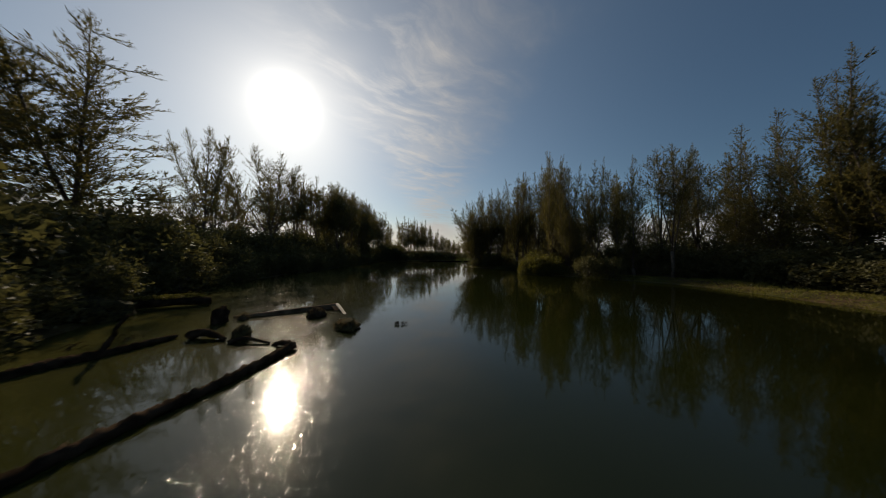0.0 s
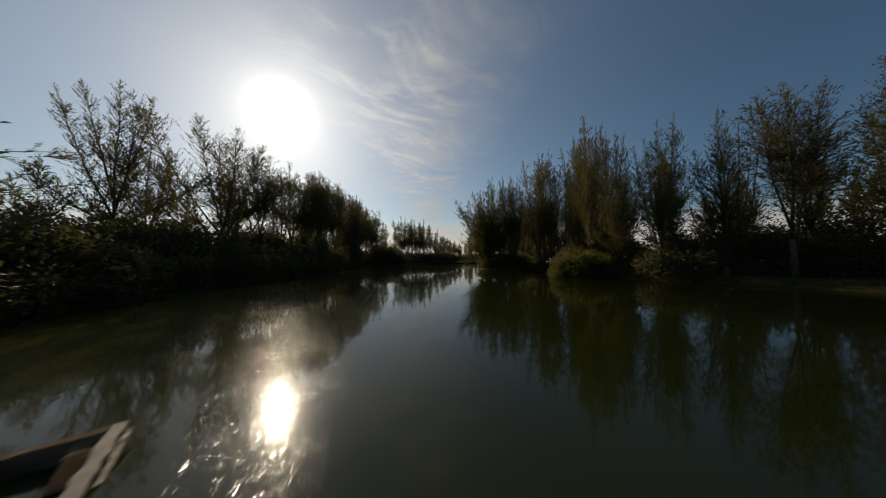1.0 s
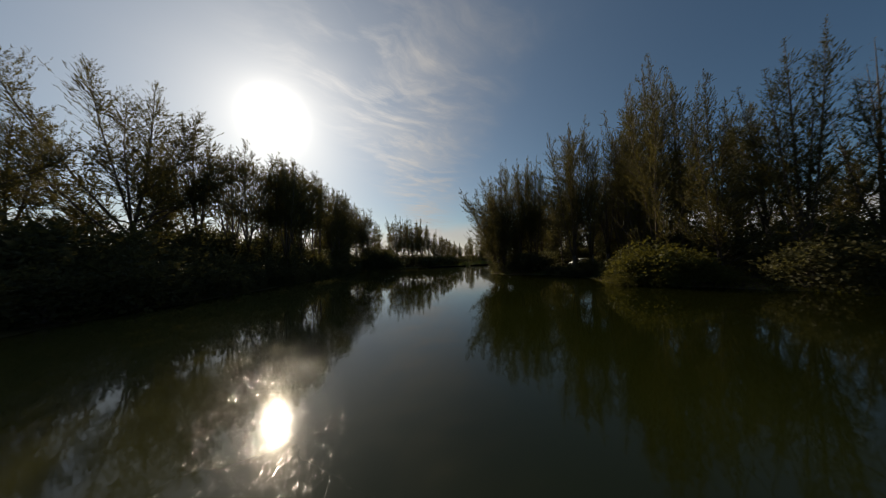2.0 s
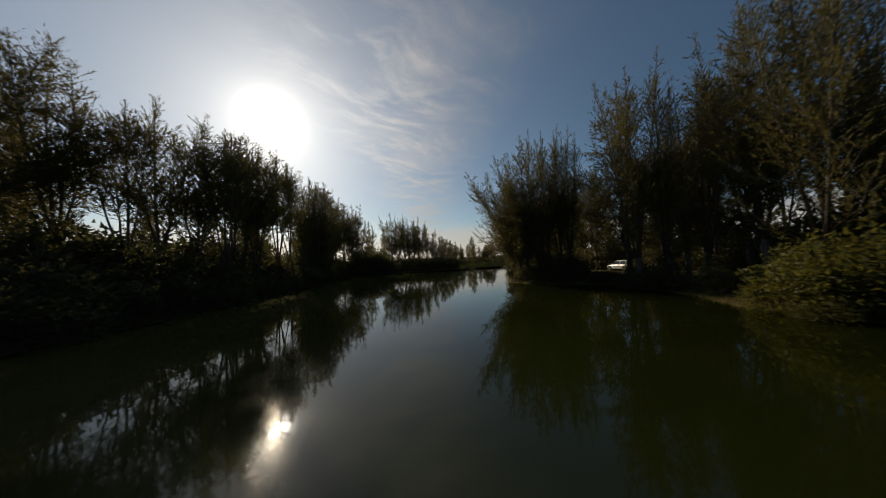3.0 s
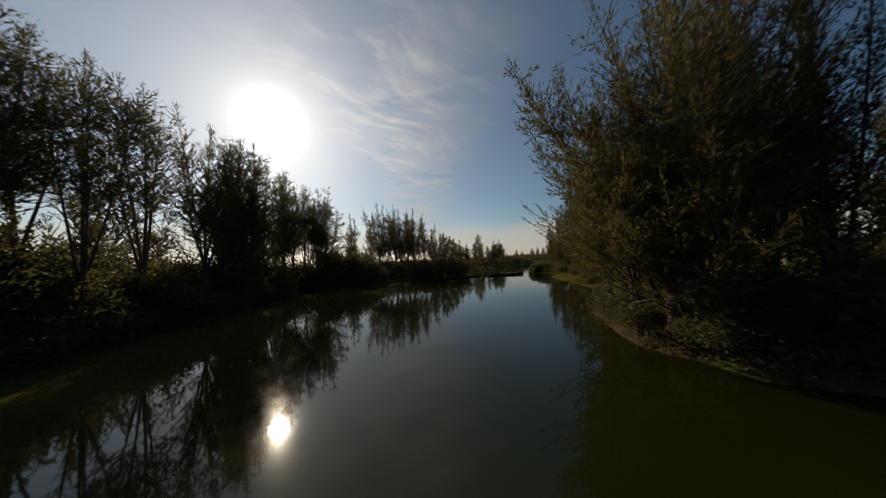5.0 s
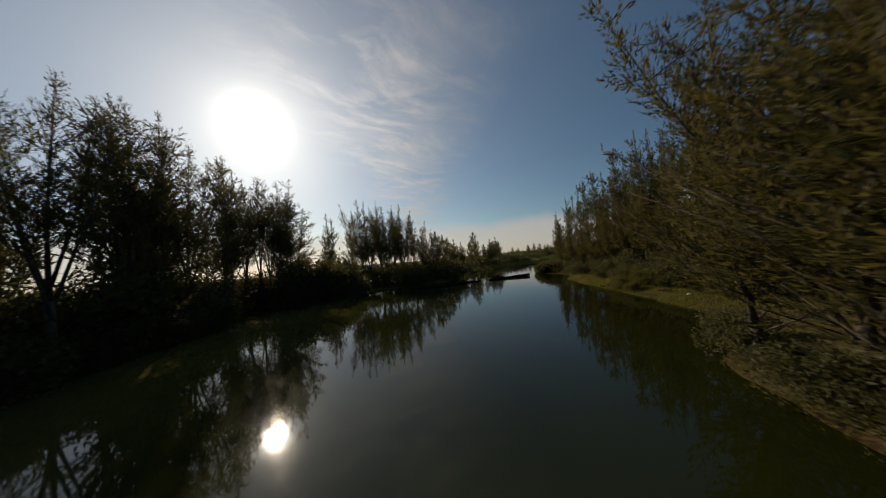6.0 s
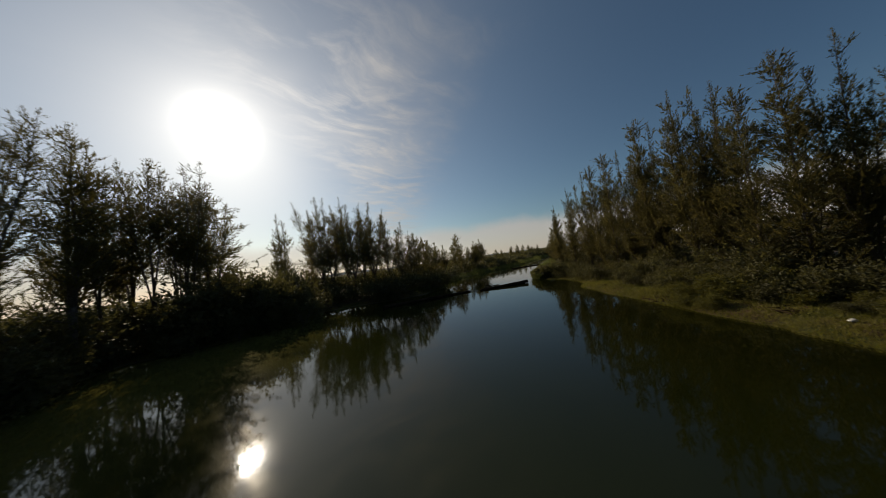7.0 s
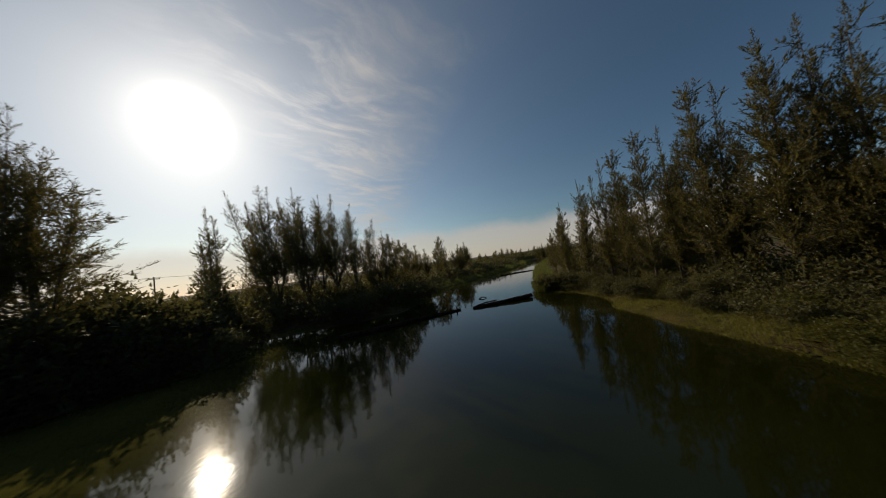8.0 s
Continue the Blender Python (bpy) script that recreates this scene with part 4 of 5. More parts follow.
def bend_line(pts, steps):
    """A smooth line through points."""
    p = [Vector(pts[0]) * 2 - Vector(pts[1])] + [Vector(q) for q in pts] + [Vector(pts[-1]) * 2 - Vector(pts[-2])]
    out = []
    for i in range(1, len(p) - 2):
        for j in range(steps):
            t = j / steps
            a, b, c, d = p[i - 1], p[i], p[i + 1], p[i + 2]
            out.append(0.5 * ((2 * b) + (c - a) * t + (2 * a - 5 * b + 4 * c - d) * t * t + (3 * b - a - 3 * c + d) * t ** 3))
    out.append(p[-2])
    return out


def rough_log(pts, r0, r1, steps=9, sides=12, knots=0.22, seed=0):
    """A gnarled trunk along a line, with broken ends."""
    line = bend_line(pts, steps)
    k = len(line)
    bm = bmesh.new()
    rings = []
    for i, c in enumerate(line):
        d = (line[min(i + 1, k - 1)] - line[max(i - 1, 0)]).normalized()
        a = d.cross(Vector((0, 0, 1))).normalized()
        b = a.cross(d)
        r = r0 + (r1 - r0) * i / (k - 1)
        ring = []
        for s in range(sides):
            w = 2 * math.pi * s / sides
            q = Vector((math.cos(w) * 1.7 + seed, math.sin(w) * 1.7, i * 0.42))
            rr = r * (1 + knots * noise.noise(q) + 0.6 * knots * noise.noise(q * 2.7) + 0.45 * knots * noise.noise(q * 6.3))
            jag = d * (0.5 * r * noise.noise(q * 3.1)) if i in (0, k - 1) else Vector()
            ring.append(bm.verts.new(c + (a * math.cos(w) + b * math.sin(w)) * rr + jag))
        rings.append(ring)
    for i in range(k - 1):
        for s in range(sides):
            t = (s + 1) % sides
            bm.faces.new((rings[i][s], rings[i][t], rings[i + 1][t], rings[i + 1][s]))
    for ring, c, flip in ((rings[0], line[0], True), (rings[-1], line[-1], False)):
        mid = bm.verts.new(c)
        for s in range(sides):
            t = (s + 1) % sides
            bm.faces.new((ring[t], ring[s], mid) if flip else (ring[s], ring[t], mid))
    return bm


def log_thing(name, pts, r0, r1, label, mat=None, seed=0, **k):
    return tagged(new(name, bm_mesh(name, rough_log(pts, r0, r1, seed=seed, **k), mat or M_LOG, True)), label, "log")


def lump(seed, size, squash=0.6, rough=0.35):
    """An uneven lump of earth or wood."""
    bm = bmesh.new()
    bmesh.ops.create_icosphere(bm, subdivisions=4, radius=1.0)
    for v in bm.verts:
        q = v.co * 1.6 + Vector((seed * 3.7, seed, 0))
        v.co *= 1 + rough * noise.noise(q) + rough * 0.7 * noise.noise(q * 2.6) + rough * 0.5 * noise.noise(q * 6.1)
        v.co = Vector((v.co.x * size[0], v.co.y * size[1], max(v.co.z, -0.4) * size[2] * squash / 0.6))
    return bm


near_log = log_thing("fallen_log", [(-6.2, 0.8, 0.03), (-5.72, 3.1, 0.05), (-5.5, 4.0, 0.06), (-5.28, 4.9, 0.07), (-5.02, 6.0, 0.07), (-4.84, 7.5, 0.09), (-4.76, 7.95, 0.11)], 0.115, 0.10, "long dark wet log lying half sunk in shallow water", seed=1, knots=0.6, steps=22)
part("broken_branch", bm_mesh("broken_branch", rough_log([(-4.74, 7.85, 0.11), (-5.05, 8.05, 0.14), (-5.4, 8.15, 0.08), (-5.6, 8.2, 0.0)], 0.12, 0.05, 8, 10, 0.5, seed=2), M_LOG, True), near_log)
side_log = log_thing("fallen_log", [(-11.3, 3.4, 0.02), (-10.5, 5.7, 0.05), (-10.2, 6.6, 0.08), (-9.85, 7.25, 0.09), (-9.6, 8.0, 0.09), (-9.45, 8.8, 0.07)], 0.17, 0.07, "thick dark fallen log among green algae", seed=3, knots=0.6, steps=20)
part("snag", bm_mesh("snag", rough_log([(-9.95, 7.2, 0.08), (-9.82, 7.4, 0.55), (-9.7, 7.36, 0.78), (-9.56, 7.52, 1.12)], 0.08, 0.04, 6, 9, 0.3, 4), M_LOG, True), side_log, "upright broken branch stub")
part("snag", bm_mesh("snag", rough_log([(-9.78, 7.38, 0.66), (-9.6, 7.26, 0.72), (-9.42, 7.2, 0.86)], 0.045, 0.02, 5, 8, 0.3, 5), M_LOG, True), side_log)
log_thing("driftwood", [(-8.95, 8.75, 0.12), (-8.5, 8.8, 0.2), (-8.0, 8.75, 0.12), (-7.55, 8.6, 0.06)], 0.17, 0.06, "short dark piece of driftwood in the shallows", seed=6)
log_thing("driftwood", [(-7.2, 8.35, 0.04), (-6.75, 8.45, 0.14), (-6.3, 8.4, 0.1), (-5.8, 8.3, 0.04)], 0.07, 0.04, "thin crooked stick of driftwood", seed=7)
mossy = log_thing("fallen_log", [(-16.6, 12.2, 0.25), (-15.6, 13.1, 0.32), (-14.6, 13.9, 0.3), (-13.6, 14.5, 0.2)], 0.26, 0.2, "dark log with yellow-green creeper on its top", seed=8)
rngm = np.random.default_rng(77)
u = rngm.uniform(0, 1, 900)
c = np.stack([-16.5 + 2.6 * u + rngm.normal(0, 0.12, 900), 12.3 + 2.0 * u + rngm.normal(0, 0.12, 900), 0.5 + rngm.uniform(0, 0.22, 900)], axis=1)
part("creeper", mesh_of_arrays("creeper", leaves(rngm, c, rngm.normal(size=(900, 3)), rngm.uniform(0.06, 0.13, 900), rngm.uniform(0.04, 0.08, 900)), 4, M_LEAF_YELLOW), mossy, "yellow-green creeping leaves")
for name, at, size, mat, label, seed in (
    ("tree_stump", (-9.75, 10.85, 0.12), (0.34, 0.3, 0.52), M_LOG, "dark rotten stump standing in the shallows", 3),
    ("mud_clod", (-7.15, 8.85, 0.06), (0.26, 0.22, 0.34), M_CLOD, "ragged clod of roots and mud", 5),
    ("mud_clod", (-6.15, 12.05, 0.05), (0.42, 0.34, 0.3), M_LOG, "dark lump of sodden wood beside the timber", 6),
    ("grassy_mound", (-3.95, 10.2, 0.02), (0.55, 0.42, 0.3), M_CLOD, "brown grassy mound poking from the water", 8),
    ("root_mass", (-15.6, 10.9, 0.2), (1.3, 1.0, 0.8), M_CLOD, "dark tangled root mass at the bank", 9),
    ("root_mass", (-17.4, 8.6, 0.3), (1.2, 1.3, 0.8), M_CLOD, "dark tangled root mass at the bank", 10),
    ("mud_clod", (-9.15, 11.35, 0.03), (0.2, 0.14, 0.2), M_TIMBER, "pale lump on the end of the timber", 11),
):
    ob = tagged(new(name, bm_mesh(name, lump(seed, size), mat, True)), label, "debris")
    ob.matrix_basis = pose(*at, 0, 0, seed * 40)
    if name in ("grassy_mound", "mud_clod", "root_mass"):
        n = 1400 if name == "grassy_mound" else 420
        rg = np.random.default_rng(seed)
        d = rg.normal(size=(n, 3))
        d[:, 2] = np.abs(d[:, 2])
        d /= np.linalg.norm(d, axis=1)[:, None]
        part("tuft", mesh_of_arrays("tuft", blades(rg, d * np.array(size) * 0.85, d + np.array([0, 0, 0.5]) + rg.normal(0, 0.4, (n, 3)), 0.16 * rg.uniform(0.5, 1.4, n), 0.012 * np.ones(n)), 3, M_NEEDLE_DRY), ob, "dry brown grass tuft")


def timber_beam():
    """A squared beam on edge in the water, its end torn, with boards running off it."""
    a, b = Vector((-9.6, 11.35, 0.10)), Vector((-6.0, 13.86, 0.13))
    line = [a.lerp(b, i / 14) for i in range(15)]
    d = (b - a).normalized()
    side = d.cross(Vector((0, 0, 1))).normalized()
    bm = bmesh.new()
    rings = []
    for i, c in enumerate(line):
        w, h = 0.10 - 0.05 * (1 - i / 14), 0.04 + 0.085 * i / 14
        ring = []
        for sx, sz in ((-1, -1.6), (1, -1.6), (1, 0.8), (0.7, 1), (-0.7, 1), (-1, 0.8)):
            q = Vector((i * 0.6, sx, sz))
            jag = d * 0.12 * noise.noise(q * 2.3) if i in (0, 14) else Vector()
            ring.append(bm.verts.new(c + side * sx * w * (1 + 0.12 * noise.noise(q)) + Vector((0, 0, sz * h * (1 + 0.15 * noise.noise(q * 1.7))))+ jag))
        rings.append(ring)
    for i in range(14):
        for s in range(6):
            t = (s + 1) % 6
            bm.faces.new((rings[i][s], rings[i][t], rings[i + 1][t], rings[i + 1][s]))
    bm.faces.new(list(reversed(rings[0])))
    bm.faces.new(rings[-1])
    ob = new("timber_beam", bm_mesh("timber_beam", bm, M_TIMBER))
    tagged(ob, "weathered squared timber beam lying in the water", "timber")
    # a long torn plank runs off the end into the water, with splinters beside it
    for i, (start, stop, wide, thick, mat) in enumerate((((-6.0, 13.98, 0.235), (-4.95, 12.55, -0.02), 0.17, 0.05, M_SPLINTER), ((-6.12, 13.72, 0.20), (-5.62, 13.16, 0.02), 0.22, 0.045, M_TIMBER), ((-5.86, 13.99, 0.16), (-5.3, 13.24, 0.0), 0.07, 0.03, M_SPLINTER))):
        p, q = Vector(start), Vector(stop)
        way_on = (q - p).normalized()
        flank = way_on.cross(Vector((0, 0, 1))).normalized()
        rise = flank.cross(way_on)
        bmp = bmesh.new()
        rows, n = [], 12
        for j in range(n + 1):
            t = j / n
            c = p.lerp(q, t)
            k = Vector((j * 0.9, i * 5.0, 0))
            left, right = wide * (0.5 + 0.28 * noise.noise(k)), wide * (0.5 + 0.28 * noise.noise(k + Vector((0, 9, 0))))
            bow = rise * (0.02 * noise.noise(k * 0.6 + Vector((4, 0, 0))))
            rows.append([bmp.verts.new(c + bow - flank * left - rise * thick / 2), bmp.verts.new(c + bow + flank * right - rise * thick / 2), bmp.verts.new(c + bow + flank * right * 0.92 + rise * thick / 2), bmp.verts.new(c + bow - flank * left * 0.92 + rise * thick / 2)])
        for f, g in zip(rows, rows[1:]):
            for e in range(4):
                bmp.faces.new((f[e], f[(e + 1) % 4], g[(e + 1) % 4], g[e]))
        bmp.faces.new(list(reversed(rows[0])))
        bmp.faces.new(rows[-1])
        bmesh.ops.recalc_face_normals(bmp, faces=bmp.faces)
        part("board", bm_mesh("board", bmp, mat), ob, "torn bleached board" if mat is M_SPLINTER else "torn weathered board")
    return ob


timber_beam()


def twig_bits(name, at, seed, count, label, reach=0.4):
    wood = Wood()
    r = random.Random(seed)
    for i in range(count):
        x, y = r.uniform(-reach, reach), r.uniform(-reach * 0.5, reach * 0.5)
        l, w = r.uniform(0.15, 0.5) * reach * 2, r.uniform(0, math.pi)
        wood.tube([(x, y, 0.01), (x + l * 0.5 * math.cos(w), y + l * 0.5 * math.sin(w), 0.07 + r.uniform(0, 0.06)), (x + l * math.cos(w), y + l * math.sin(w), r.uniform(0.0, 0.12))], 0.02 * reach * 2, 0.008, 5)
    ob = tagged(new(name, mesh_from(name, wood.v, wood.f, M_LOG)), label, "debris")
    ob.matrix_basis = pose(*at)
    return ob


twig_bits("floating_twig", (-1.85, 10.75, 0.0), 4, 26, "small dark heap of twigs floating on the water", 0.22)
twig_bits("floating_twig", (-10.9, 8.6, 0.0), 5, 7, "bits of bark floating among algae", 0.4)
twig_bits("floating_twig", (-11.6, 7.6, 0.0), 6, 7, "bits of bark floating among algae", 0.4)
log_thing("fallen_log", [(9.6, 110.4, 0.05), (12, 110.7, 0.12), (15, 110.8, 0.2), (18.4, 111.2, 0.28)], 0.2, 0.27, "big dark log lying across the far water", seed=12)
log_thing("fallen_log", [(9.8, 110.9, 0.05), (11.5, 111.3, 0.3), (13.2, 111.1, 0.45)], 0.1, 0.07, "thin dark branch on the floating log", seed=13)
log_thing("fallen_log", [(-6.0, 107.2, 0.12), (-2, 108, 0.15), (2, 109.2, 0.15), (5, 110.2, 0.12), (8.0, 110.9, 0.1)], 0.26, 0.12, "long thin dark log lying on the far water", seed=14)
log_thing("driftwood", [(6.5, 110.4, -0.2), (6.55, 110.4, 0.35), (6.6, 110.5, 0.7)], 0.09, 0.06, "short stub standing in the water", seed=15, steps=4)
log_thing("driftwood", [(7.4, 110.6, -0.2), (7.45, 110.6, 0.3), (7.4, 110.7, 0.6)], 0.1, 0.06, "short stub standing in the water", seed=16, steps=4)
log_thing("driftwood", [(12.6, 116.5, 0.02), (13.2, 116.6, 0.2), (13.8, 116.5, 0.05)], 0.1, 0.05, "small snag in the far water", seed=17, steps=5)
log_thing("driftwood", [(32, 150, 0.05), (38, 151.5, 0.1), (46, 153, 0.05)], 0.2, 0.12, "thin log across the far channel", seed=18, steps=5)


def algae(name, seed, at, size, label):
    """A thin drifting film with a ragged rim."""
    bm = bmesh.new()
    mid = bm.verts.new((0, 0, 0))
    ring, n = [], 72
    for i in range(n):
        w = 2 * math.pi * i / n
        k = 1 + 0.35 * noise.noise(Vector((math.cos(w) * 1.4 + seed, math.sin(w) * 1.4, 0))) + 0.16 * noise.noise(Vector((math.cos(w) * 6 + seed, math.sin(w) * 6, 3)))
        ring.append(bm.verts.new((size[0] * k * math.cos(w), size[1] * k * math.sin(w), 0)))
    for i in range(n):
        bm.faces.new((mid, ring[i], ring[(i + 1) % n]))
    ob = tagged(new(name, bm_mesh(name, bm, M_ALGAE)), label, "algae", kind="stuff")
    ob.matrix_basis = pose(*at)
    return ob


algae("algae_film", 1, (-13.8, 11.2, 0.004, 0, 0, 35), (5.4, 3.6), "dull olive-green algae film on still water")
algae("algae_film", 2, (-10.2, 5.6, 0.006, 0, 0, 62), (6.2, 4.4), "dull olive-green algae film with a clear patch")
algae("algae_film", 3, (-15.6, 17.0, 0.005, 0, 0, 60), (5.0, 2.6), "dull olive-green algae film on still water")
algae("algae_film", 4, (-9.8, -0.6, 0.005, 0, 0, 95), (5.0, 4.2), "dull olive-green algae film on still water")

# ---------------------------------------------------------------- the parked car
M_PAINT = surface("white_car_paint", (0.62, 0.62, 0.60), (0.72, 0.72, 0.70), 2.0, 0.28, 0.02, 60.0)
M_GLASS_DARK, n = material("tinted_glass")
n.link(n.add("ShaderNodeBsdfPrincipled", ("Base Color", rgb((0.012, 0.014, 0.015))), ("Roughness", 0.04), ("IOR", 1.5)).outputs[0], n.add("ShaderNodeOutputMaterial").inputs[0])
M_TYRE = surface("tyre_rubber", (0.018, 0.018, 0.018), (0.03, 0.03, 0.03), 8.0, 0.85, 0.2, 60.0)
M_ALLOY = surface("wheel_alloy", (0.45, 0.45, 0.45), (0.55, 0.55, 0.55), 8.0, 0.35, 0.05, 60.0, metal=0.9)
M_TRIM = surface("black_plastic_trim", (0.02, 0.02, 0.02), (0.035, 0.035, 0.035), 10.0, 0.6, 0.1, 80.0)
M_RED = surface("red_lamp_lens", (0.25, 0.012, 0.01), (0.32, 0.02, 0.015), 10.0, 0.2, 0.02, 80.0)
M_LAMP = surface("clear_lamp_lens", (0.55, 0.55, 0.55), (0.7, 0.7, 0.7), 10.0, 0.12, 0.02, 80.0)


def loft(sections, closed=True):
    """A skin over cross-sections with the same number of corners."""
    bm = bmesh.new()
    rows = [[bm.verts.new(p) for p in sec] for sec in sections]
    n = len(rows[0])
    for a, b in zip(rows, rows[1:]):
        for i in range(n if closed else n - 1):
            j = (i + 1) % n
            bm.faces.new((a[i], a[j], b[j], b[i]))
    if closed:
        bm.faces.new(list(reversed(rows[0])))
        bm.faces.new(rows[-1])
    bmesh.ops.recalc_face_normals(bm, faces=bm.faces)
    return bm


def box(w, d, h, bevel=0.01):
    bm = bmesh.new()
    bmesh.ops.create_cube(bm, size=1.0)
    for v in bm.verts:
        v.co = Vector((v.co.x * w, v.co.y * d, v.co.z * h))
    if bevel:
        bmesh.ops.bevel(bm, geom=list(bm.edges), offset=bevel, segments=2, affect="EDGES")
    return bm


def hatchback():
    """A small three-door car; its nose points along +y."""
    ob = empty("parked_car")
    hw = 0.81
    # lower body: half width, bonnet height and floor along the length
    stations = [(-1.86, 0.66, 0.74, 0.36), (-1.80, 0.77, 0.86, 0.26), (-1.5, hw, 0.90, 0.22), (-1.0, hw, 0.92, 0.22), (0.0, hw, 0.91, 0.22), (0.7, hw, 0.89, 0.22), (1.2, 0.80, 0.82, 0.22), (1.6, 0.77, 0.74, 0.24), (1.82, 0.70, 0.62, 0.28), (1.88, 0.60, 0.52, 0.34)]
    secs = []
    for y, w, top, low in stations:
        secs.append([(-w * 0.92, y, low), (-w, y, low + 0.12), (-w * 1.01, y, (low + top) / 2), (-w * 0.97, y, top - 0.05), (-w * 0.86, y, top), (w * 0.86, y, top), (w * 0.97, y, top - 0.05), (w * 1.01, y, (low + top) / 2), (w, y, low + 0.12), (w * 0.92, y, low)])
    part("body", bm_mesh("body", loft(secs), M_PAINT, True), ob, "white painted shell")
    roof = [(-1.74, 0.60, 0.90, 0.92), (-1.50, 0.60, 0.90, 1.34), (-1.25, 0.60, 0.90, 1.41), (-0.5, 0.60, 0.90, 1.44), (0.1, 0.58, 0.90, 1.41), (0.35, 0.58, 0.90, 1.34), (0.98, 0.62, 0.86, 0.90)]
    secs = []
    for y, w, low, top in roof:
        secs.append([(-0.73, y, low - 0.03), (-w - (0.73 - w) * 0.12, y, max(low, top - 0.06)), (-w * 0.85, y, top), (w * 0.85, y, top), (w + (0.73 - w) * 0.12, y, max(low, top - 0.06)), (0.73, y, low - 0.03)])
    part("cabin", bm_mesh("cabin", loft(secs), M_PAINT, True), ob)

    def pane(name, corners, label):
        bm = bmesh.new()
        vs = [bm.verts.new(p) for p in corners]
        f = bm.faces.new(vs)
        bm.normal_update()
        ext = bmesh.ops.extrude_face_region(bm, geom=[f])
        off = f.normal * 0.012
        for g in ext["geom"]:
            if isinstance(g, bmesh.types.BMVert):
                g.co += off
        bmesh.ops.recalc_face_normals(bm, faces=bm.faces)
        part(name, bm_mesh(name, bm, M_GLASS_DARK), ob, label)

    for sx in (-1, 1):
        a, b = sx * 0.735, sx * 0.632
        order = (lambda q: q) if sx < 0 else (lambda q: q[::-1])
        pane("side_window", order([(a, -0.42, 0.93), (b, -0.42, 1.345), (b, 0.22, 1.315), (a, 0.80, 0.93)]), "dark door glass")
        pane("side_window", order([(a, -1.36, 0.95), (b, -1.22, 1.325), (b, -0.52, 1.345), (a, -0.52, 0.93)]), "dark rear quarter glass")
    pane("windscreen", [(-0.6, 1.0, 0.915), (0.6, 1.0, 0.915), (0.5, 0.42, 1.33), (-0.5, 0.42, 1.33)], "dark front glass")
    pane("rear_window", [(0.62, -1.80, 0.90), (-0.62, -1.80, 0.90), (-0.54, -1.555, 1.32), (0.54, -1.555, 1.32)], "dark rear glass")
    part("rear_spoiler", bm_mesh("rear_spoiler", box(1.12, 0.22, 0.04, 0.012), M_PAINT), ob, at=pose(0, -1.58, 1.39, 8, 0, 0))
    part("bumper", bm_mesh("bumper", box(1.5, 0.14, 0.22, 0.04), M_PAINT), ob, at=pose(0, 1.86, 0.42))
    # rear bumper in black: the shade on the car's tail put into its colour
    part("bumper", bm_mesh("bumper", box(1.54, 0.14, 0.26, 0.04), M_TRIM), ob, "rear bumper, black for the shaded tail", pose(0, -1.88, 0.44))
    part("number_plate", bm_mesh("number_plate", box(0.42, 0.012, 0.11, 0.003), M_LAMP), ob, "plain pale plate", pose(0, -1.88, 0.68))
    for sx in (-1, 1):
        part("side_strip", bm_mesh("side_strip", box(0.02, 1.5, 0.05, 0.006), M_TRIM), ob, "black rubbing strip", pose(sx * 0.825, -0.1, 0.56))
        part("door_handle", bm_mesh("door_handle", box(0.03, 0.17, 0.035, 0.008), M_TRIM), ob, at=pose(sx * 0.825, -0.34, 0.80))
        part("tail_lamp", bm_mesh("tail_lamp", box(0.12, 0.05, 0.30, 0.02), M_RED), ob, "red lamp lens", pose(sx * 0.66, -1.83, 0.80))
        part("headlight", bm_mesh("headlight", box(0.28, 0.14, 0.12, 0.03), M_LAMP), ob, "clear lamp lens", pose(sx * 0.55, 1.77, 0.64, -20, 0, -sx * 18))
        mirror = part("wing_mirror", bm_mesh("wing_mirror", box(0.16, 0.08, 0.11, 0.03), M_PAINT), ob, at=pose(sx * 0.86, 0.68, 0.98))
        for y in (-1.18, 1.22):
            arch = bmesh.new()
            bmesh.ops.create_cone(arch, cap_ends=True, segments=28, radius1=0.335, radius2=0.335, depth=0.12)
            part("wheel_arch", bm_mesh("wheel_arch", arch, M_TRIM), ob, "black arch lining", pose(sx * 0.765, y, 0.32, 0, 90, 0))
            wheel = part("wheel", bm_mesh("wheel", ring_tyre(), M_TYRE, True), ob, "black tyre", pose(sx * 0.76, y, 0.285, 0, 90 * sx, 0))
            rim = bmesh.new()
            bmesh.ops.create_cone(rim, cap_ends=True, segments=24, radius1=0.19, radius2=0.17, depth=0.03)
            part("rim", bm_mesh("rim", rim, M_ALLOY), wheel, "silver wheel disc", pose(0, 0, 0.075))
            for q in range(5):
                part("spoke", bm_mesh("spoke", box(0.035, 0.14, 0.016, 0.004), M_TRIM), wheel, at=pose(0.085 * math.sin(q * 1.2566), 0.085 * math.cos(q * 1.2566), 0.09, 0, 0, -q * 72))
    return tagged(ob, "white three-door hatchback parked under the trees", "car")


def ring_tyre():
    bm = bmesh.new()
    rows = []
    prof = [(0.19, -0.07), (0.245, -0.085), (0.28, -0.06), (0.285, 0.0), (0.28, 0.06), (0.245, 0.085), (0.19, 0.07)]
    for i in range(28):
        w = 2 * math.pi * i / 28
        rows.append([bm.verts.new((r * math.cos(w), r * math.sin(w), z)) for r, z in prof])
    for i in range(28):
        a, b = rows[i], rows[(i + 1) % 28]
        for j in range(len(prof)):
            k = (j + 1) % len(prof)
            bm.faces.new((a[j], a[k], b[k], b[j]))
    bmesh.ops.recalc_face_normals(bm, faces=bm.faces)
    return bm


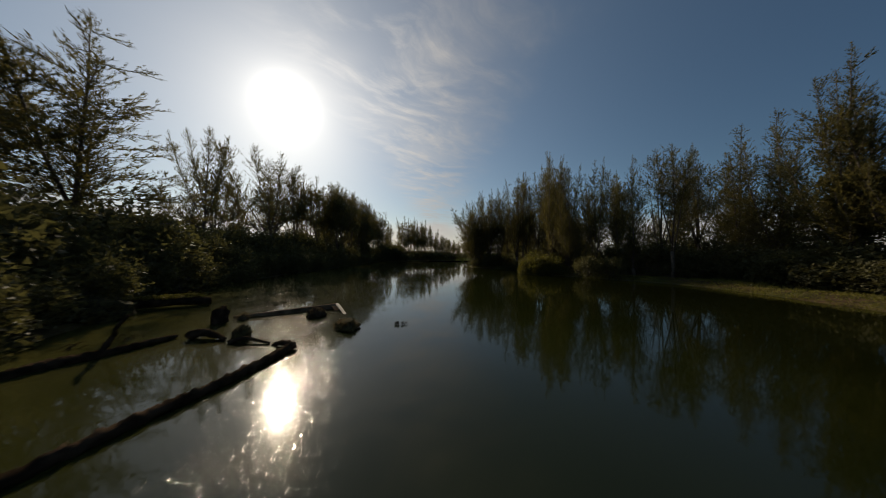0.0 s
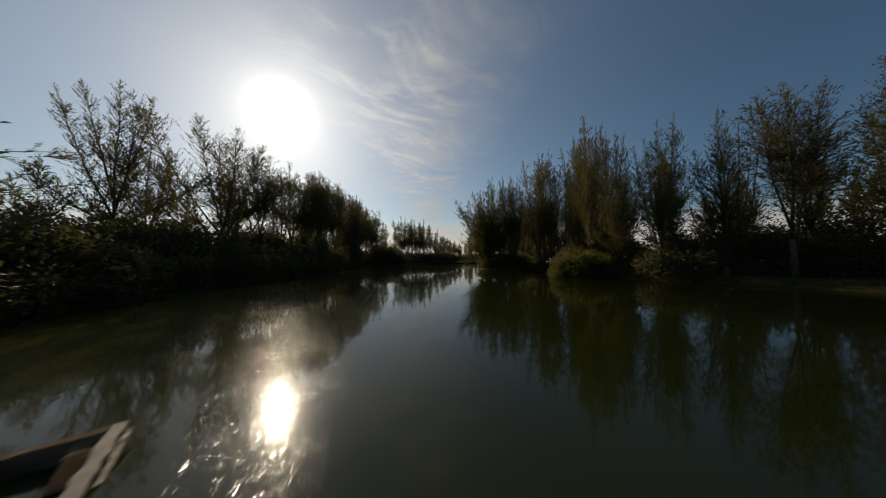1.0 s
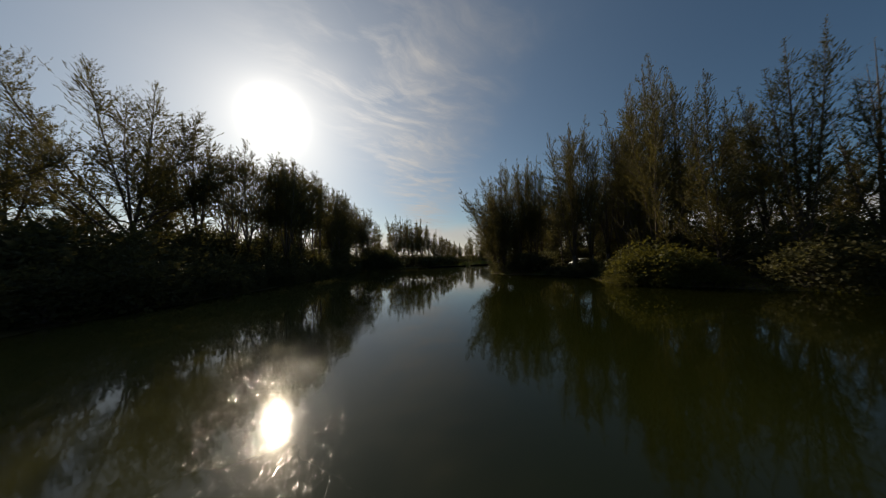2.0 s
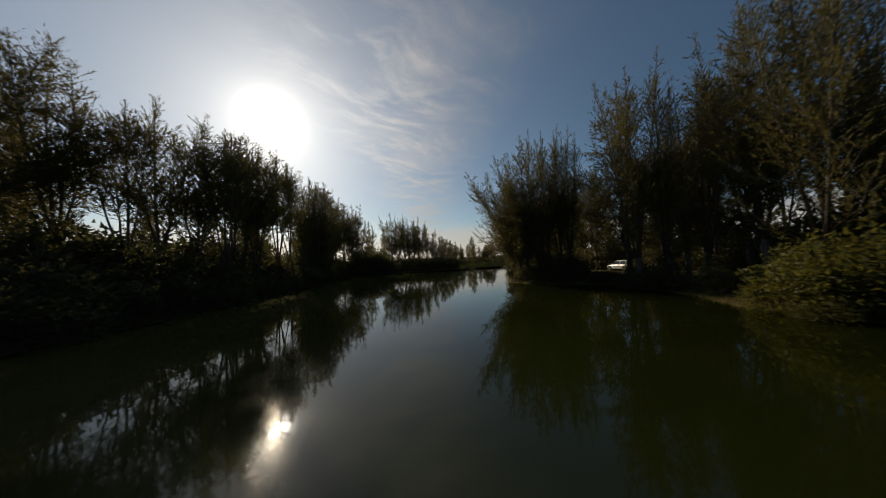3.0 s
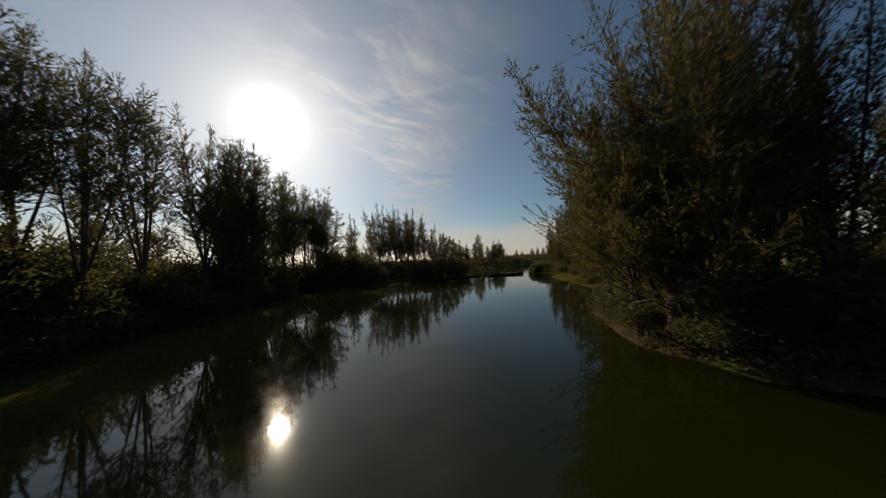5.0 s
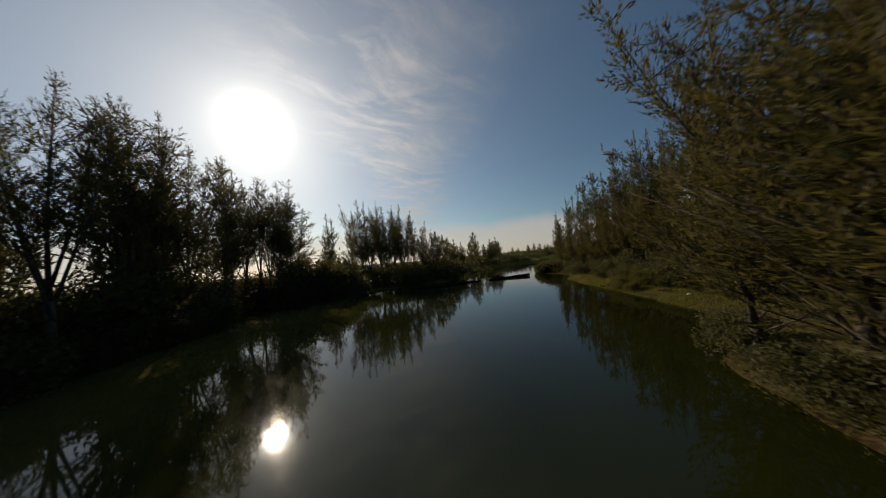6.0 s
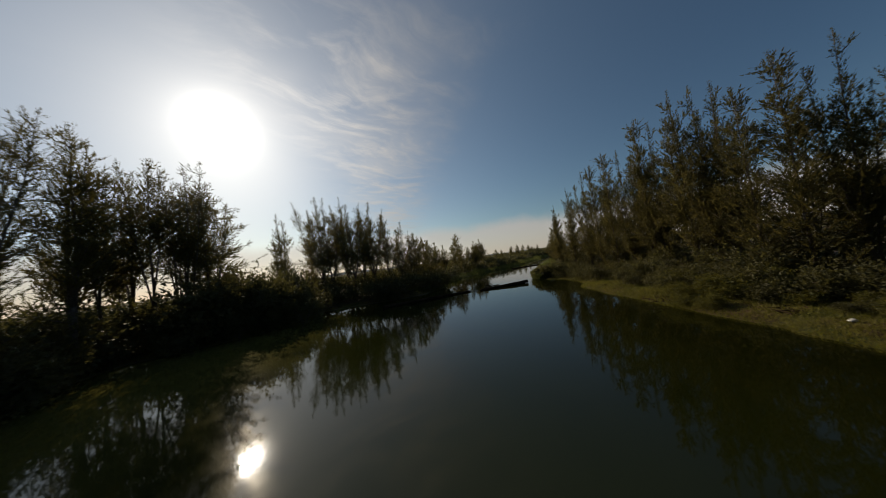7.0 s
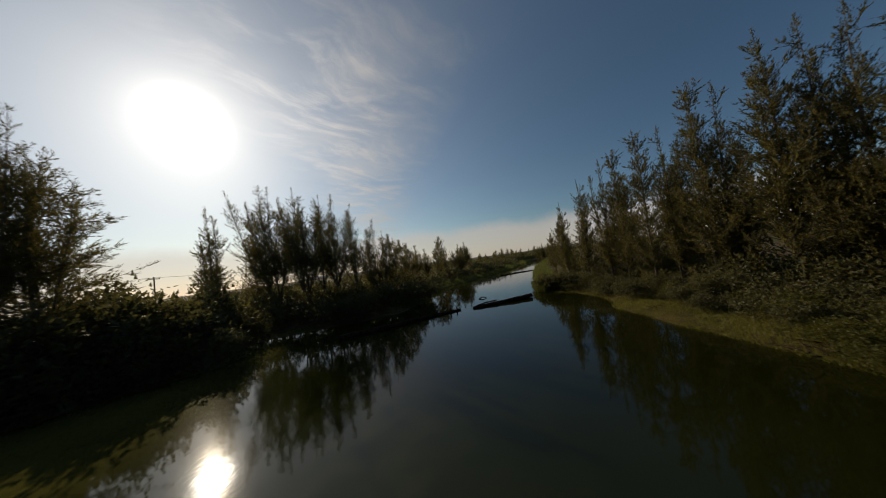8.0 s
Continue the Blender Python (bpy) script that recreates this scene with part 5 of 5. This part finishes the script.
car = hatchback()
car.matrix_basis = pose(23.15, 64.35, height(23.15, 64.35) + 0.02, 0, 0, 5)

# ---------------------------------------------------------------- bank clutter, power line, hills
twig_bits("fallen_branch", (18.2, 87.6, 0.35), 21, 12, "pale dead branches lying on the bank", 1.0)
twig_bits("fallen_branch", (21.4, 96.2, 0.4), 22, 10, "brown brushwood heap on the grass", 0.9)
twig_bits("fallen_branch", (19.6, 81.6, 0.4), 23, 14, "brown brushwood heap on the grass", 1.2)
twig_bits("fallen_branch", (-18.4, 104.6, 0.5), 24, 12, "pale dead branches at the foot of the bank", 0.9)
litter = tagged(new("plastic_litter", bm_mesh("plastic_litter", lump(4, (0.17, 0.12, 0.07)), surface("white_plastic", (0.6, 0.6, 0.58), (0.72, 0.72, 0.7), 5.0, 0.45, 0.2, 20.0), True)), "crumpled white plastic litter on the grass", "litter")
litter.matrix_basis = pose(18.5, 79.3, height(18.5, 79.3) + 0.06)

pole = empty("utility_pole", pose(-46.4, 140, height(-46.4, 140) - 0.1, 0, 0, 70))
bm = bmesh.new()
bmesh.ops.create_cone(bm, cap_ends=True, segments=12, radius1=0.15, radius2=0.10, depth=9.2)
part("post", bm_mesh("post", bm, M_TIMBER), pole, at=pose(0, 0, 4.6))
part("crossarm", bm_mesh("crossarm", box(1.9, 0.12, 0.14, 0.01), M_TIMBER), pole, at=pose(0, 0, 8.8))
for x in (-0.85, 0.85):
    bm = bmesh.new()
    bmesh.ops.create_cone(bm, cap_ends=True, segments=10, radius1=0.06, radius2=0.03, depth=0.2)
    part("insulator", bm_mesh("insulator", bm, M_TRIM), pole, at=pose(x, 0, 8.96))
tagged(pole, "slim wooden power pole with one crossarm", "pole")
for j, x in enumerate((-0.85, 0.85)):
    wood = Wood()
    o = pole.matrix_basis @ Vector((x, 0, 9.06))
    for sx in (-1, 1):
        e = o + Vector((sx * 52, sx * 14, 0.4))
        wood.tube([o.lerp(e, t) - Vector((0, 0, 4.0 * t * (1 - t))) for t in np.linspace(0, 1, 14)], 0.02, 0.02, 4)
    tagged(new("power_line", mesh_from("power_line", wood.v, wood.f, M_TRIM)), "thin dark overhead wire sagging between poles", "cable")

# pale blue-grey hills: the distance haze is put into their colour
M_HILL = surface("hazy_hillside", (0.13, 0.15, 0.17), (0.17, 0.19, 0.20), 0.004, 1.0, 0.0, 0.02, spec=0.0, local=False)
verts, faces = [], []
n = 120
for i in range(n):
    t = i / (n - 1)
    x, y = -900 + 3600 * t, 2900 + 300 * math.sin(3 * t)
    hgt = 14 + 34 * max(0, noise.noise(Vector((t * 6, 0.3, 0)))) + 12 * noise.noise(Vector((t * 19, 1.3, 0)))
    verts += [(x, y - 250, -2), (x, y, max(6, hgt)), (x, y + 250, -2)]
for i in range(n - 1):
    a = 3 * i
    faces += [(a, a + 3, a + 4, a + 1), (a + 1, a + 4, a + 5, a + 2)]
tagged(new("backdrop_hills", mesh_from("backdrop_hills", verts, faces, M_HILL, True)), "low hills on the horizon, haze put into their colour", "hills", kind="structure")

for ob in (*TREE_PLACED.values(), *SHRUB_PLACED.values()):
    for o in (*ob.children_recursive, ob):
        bpy.data.objects.remove(o)
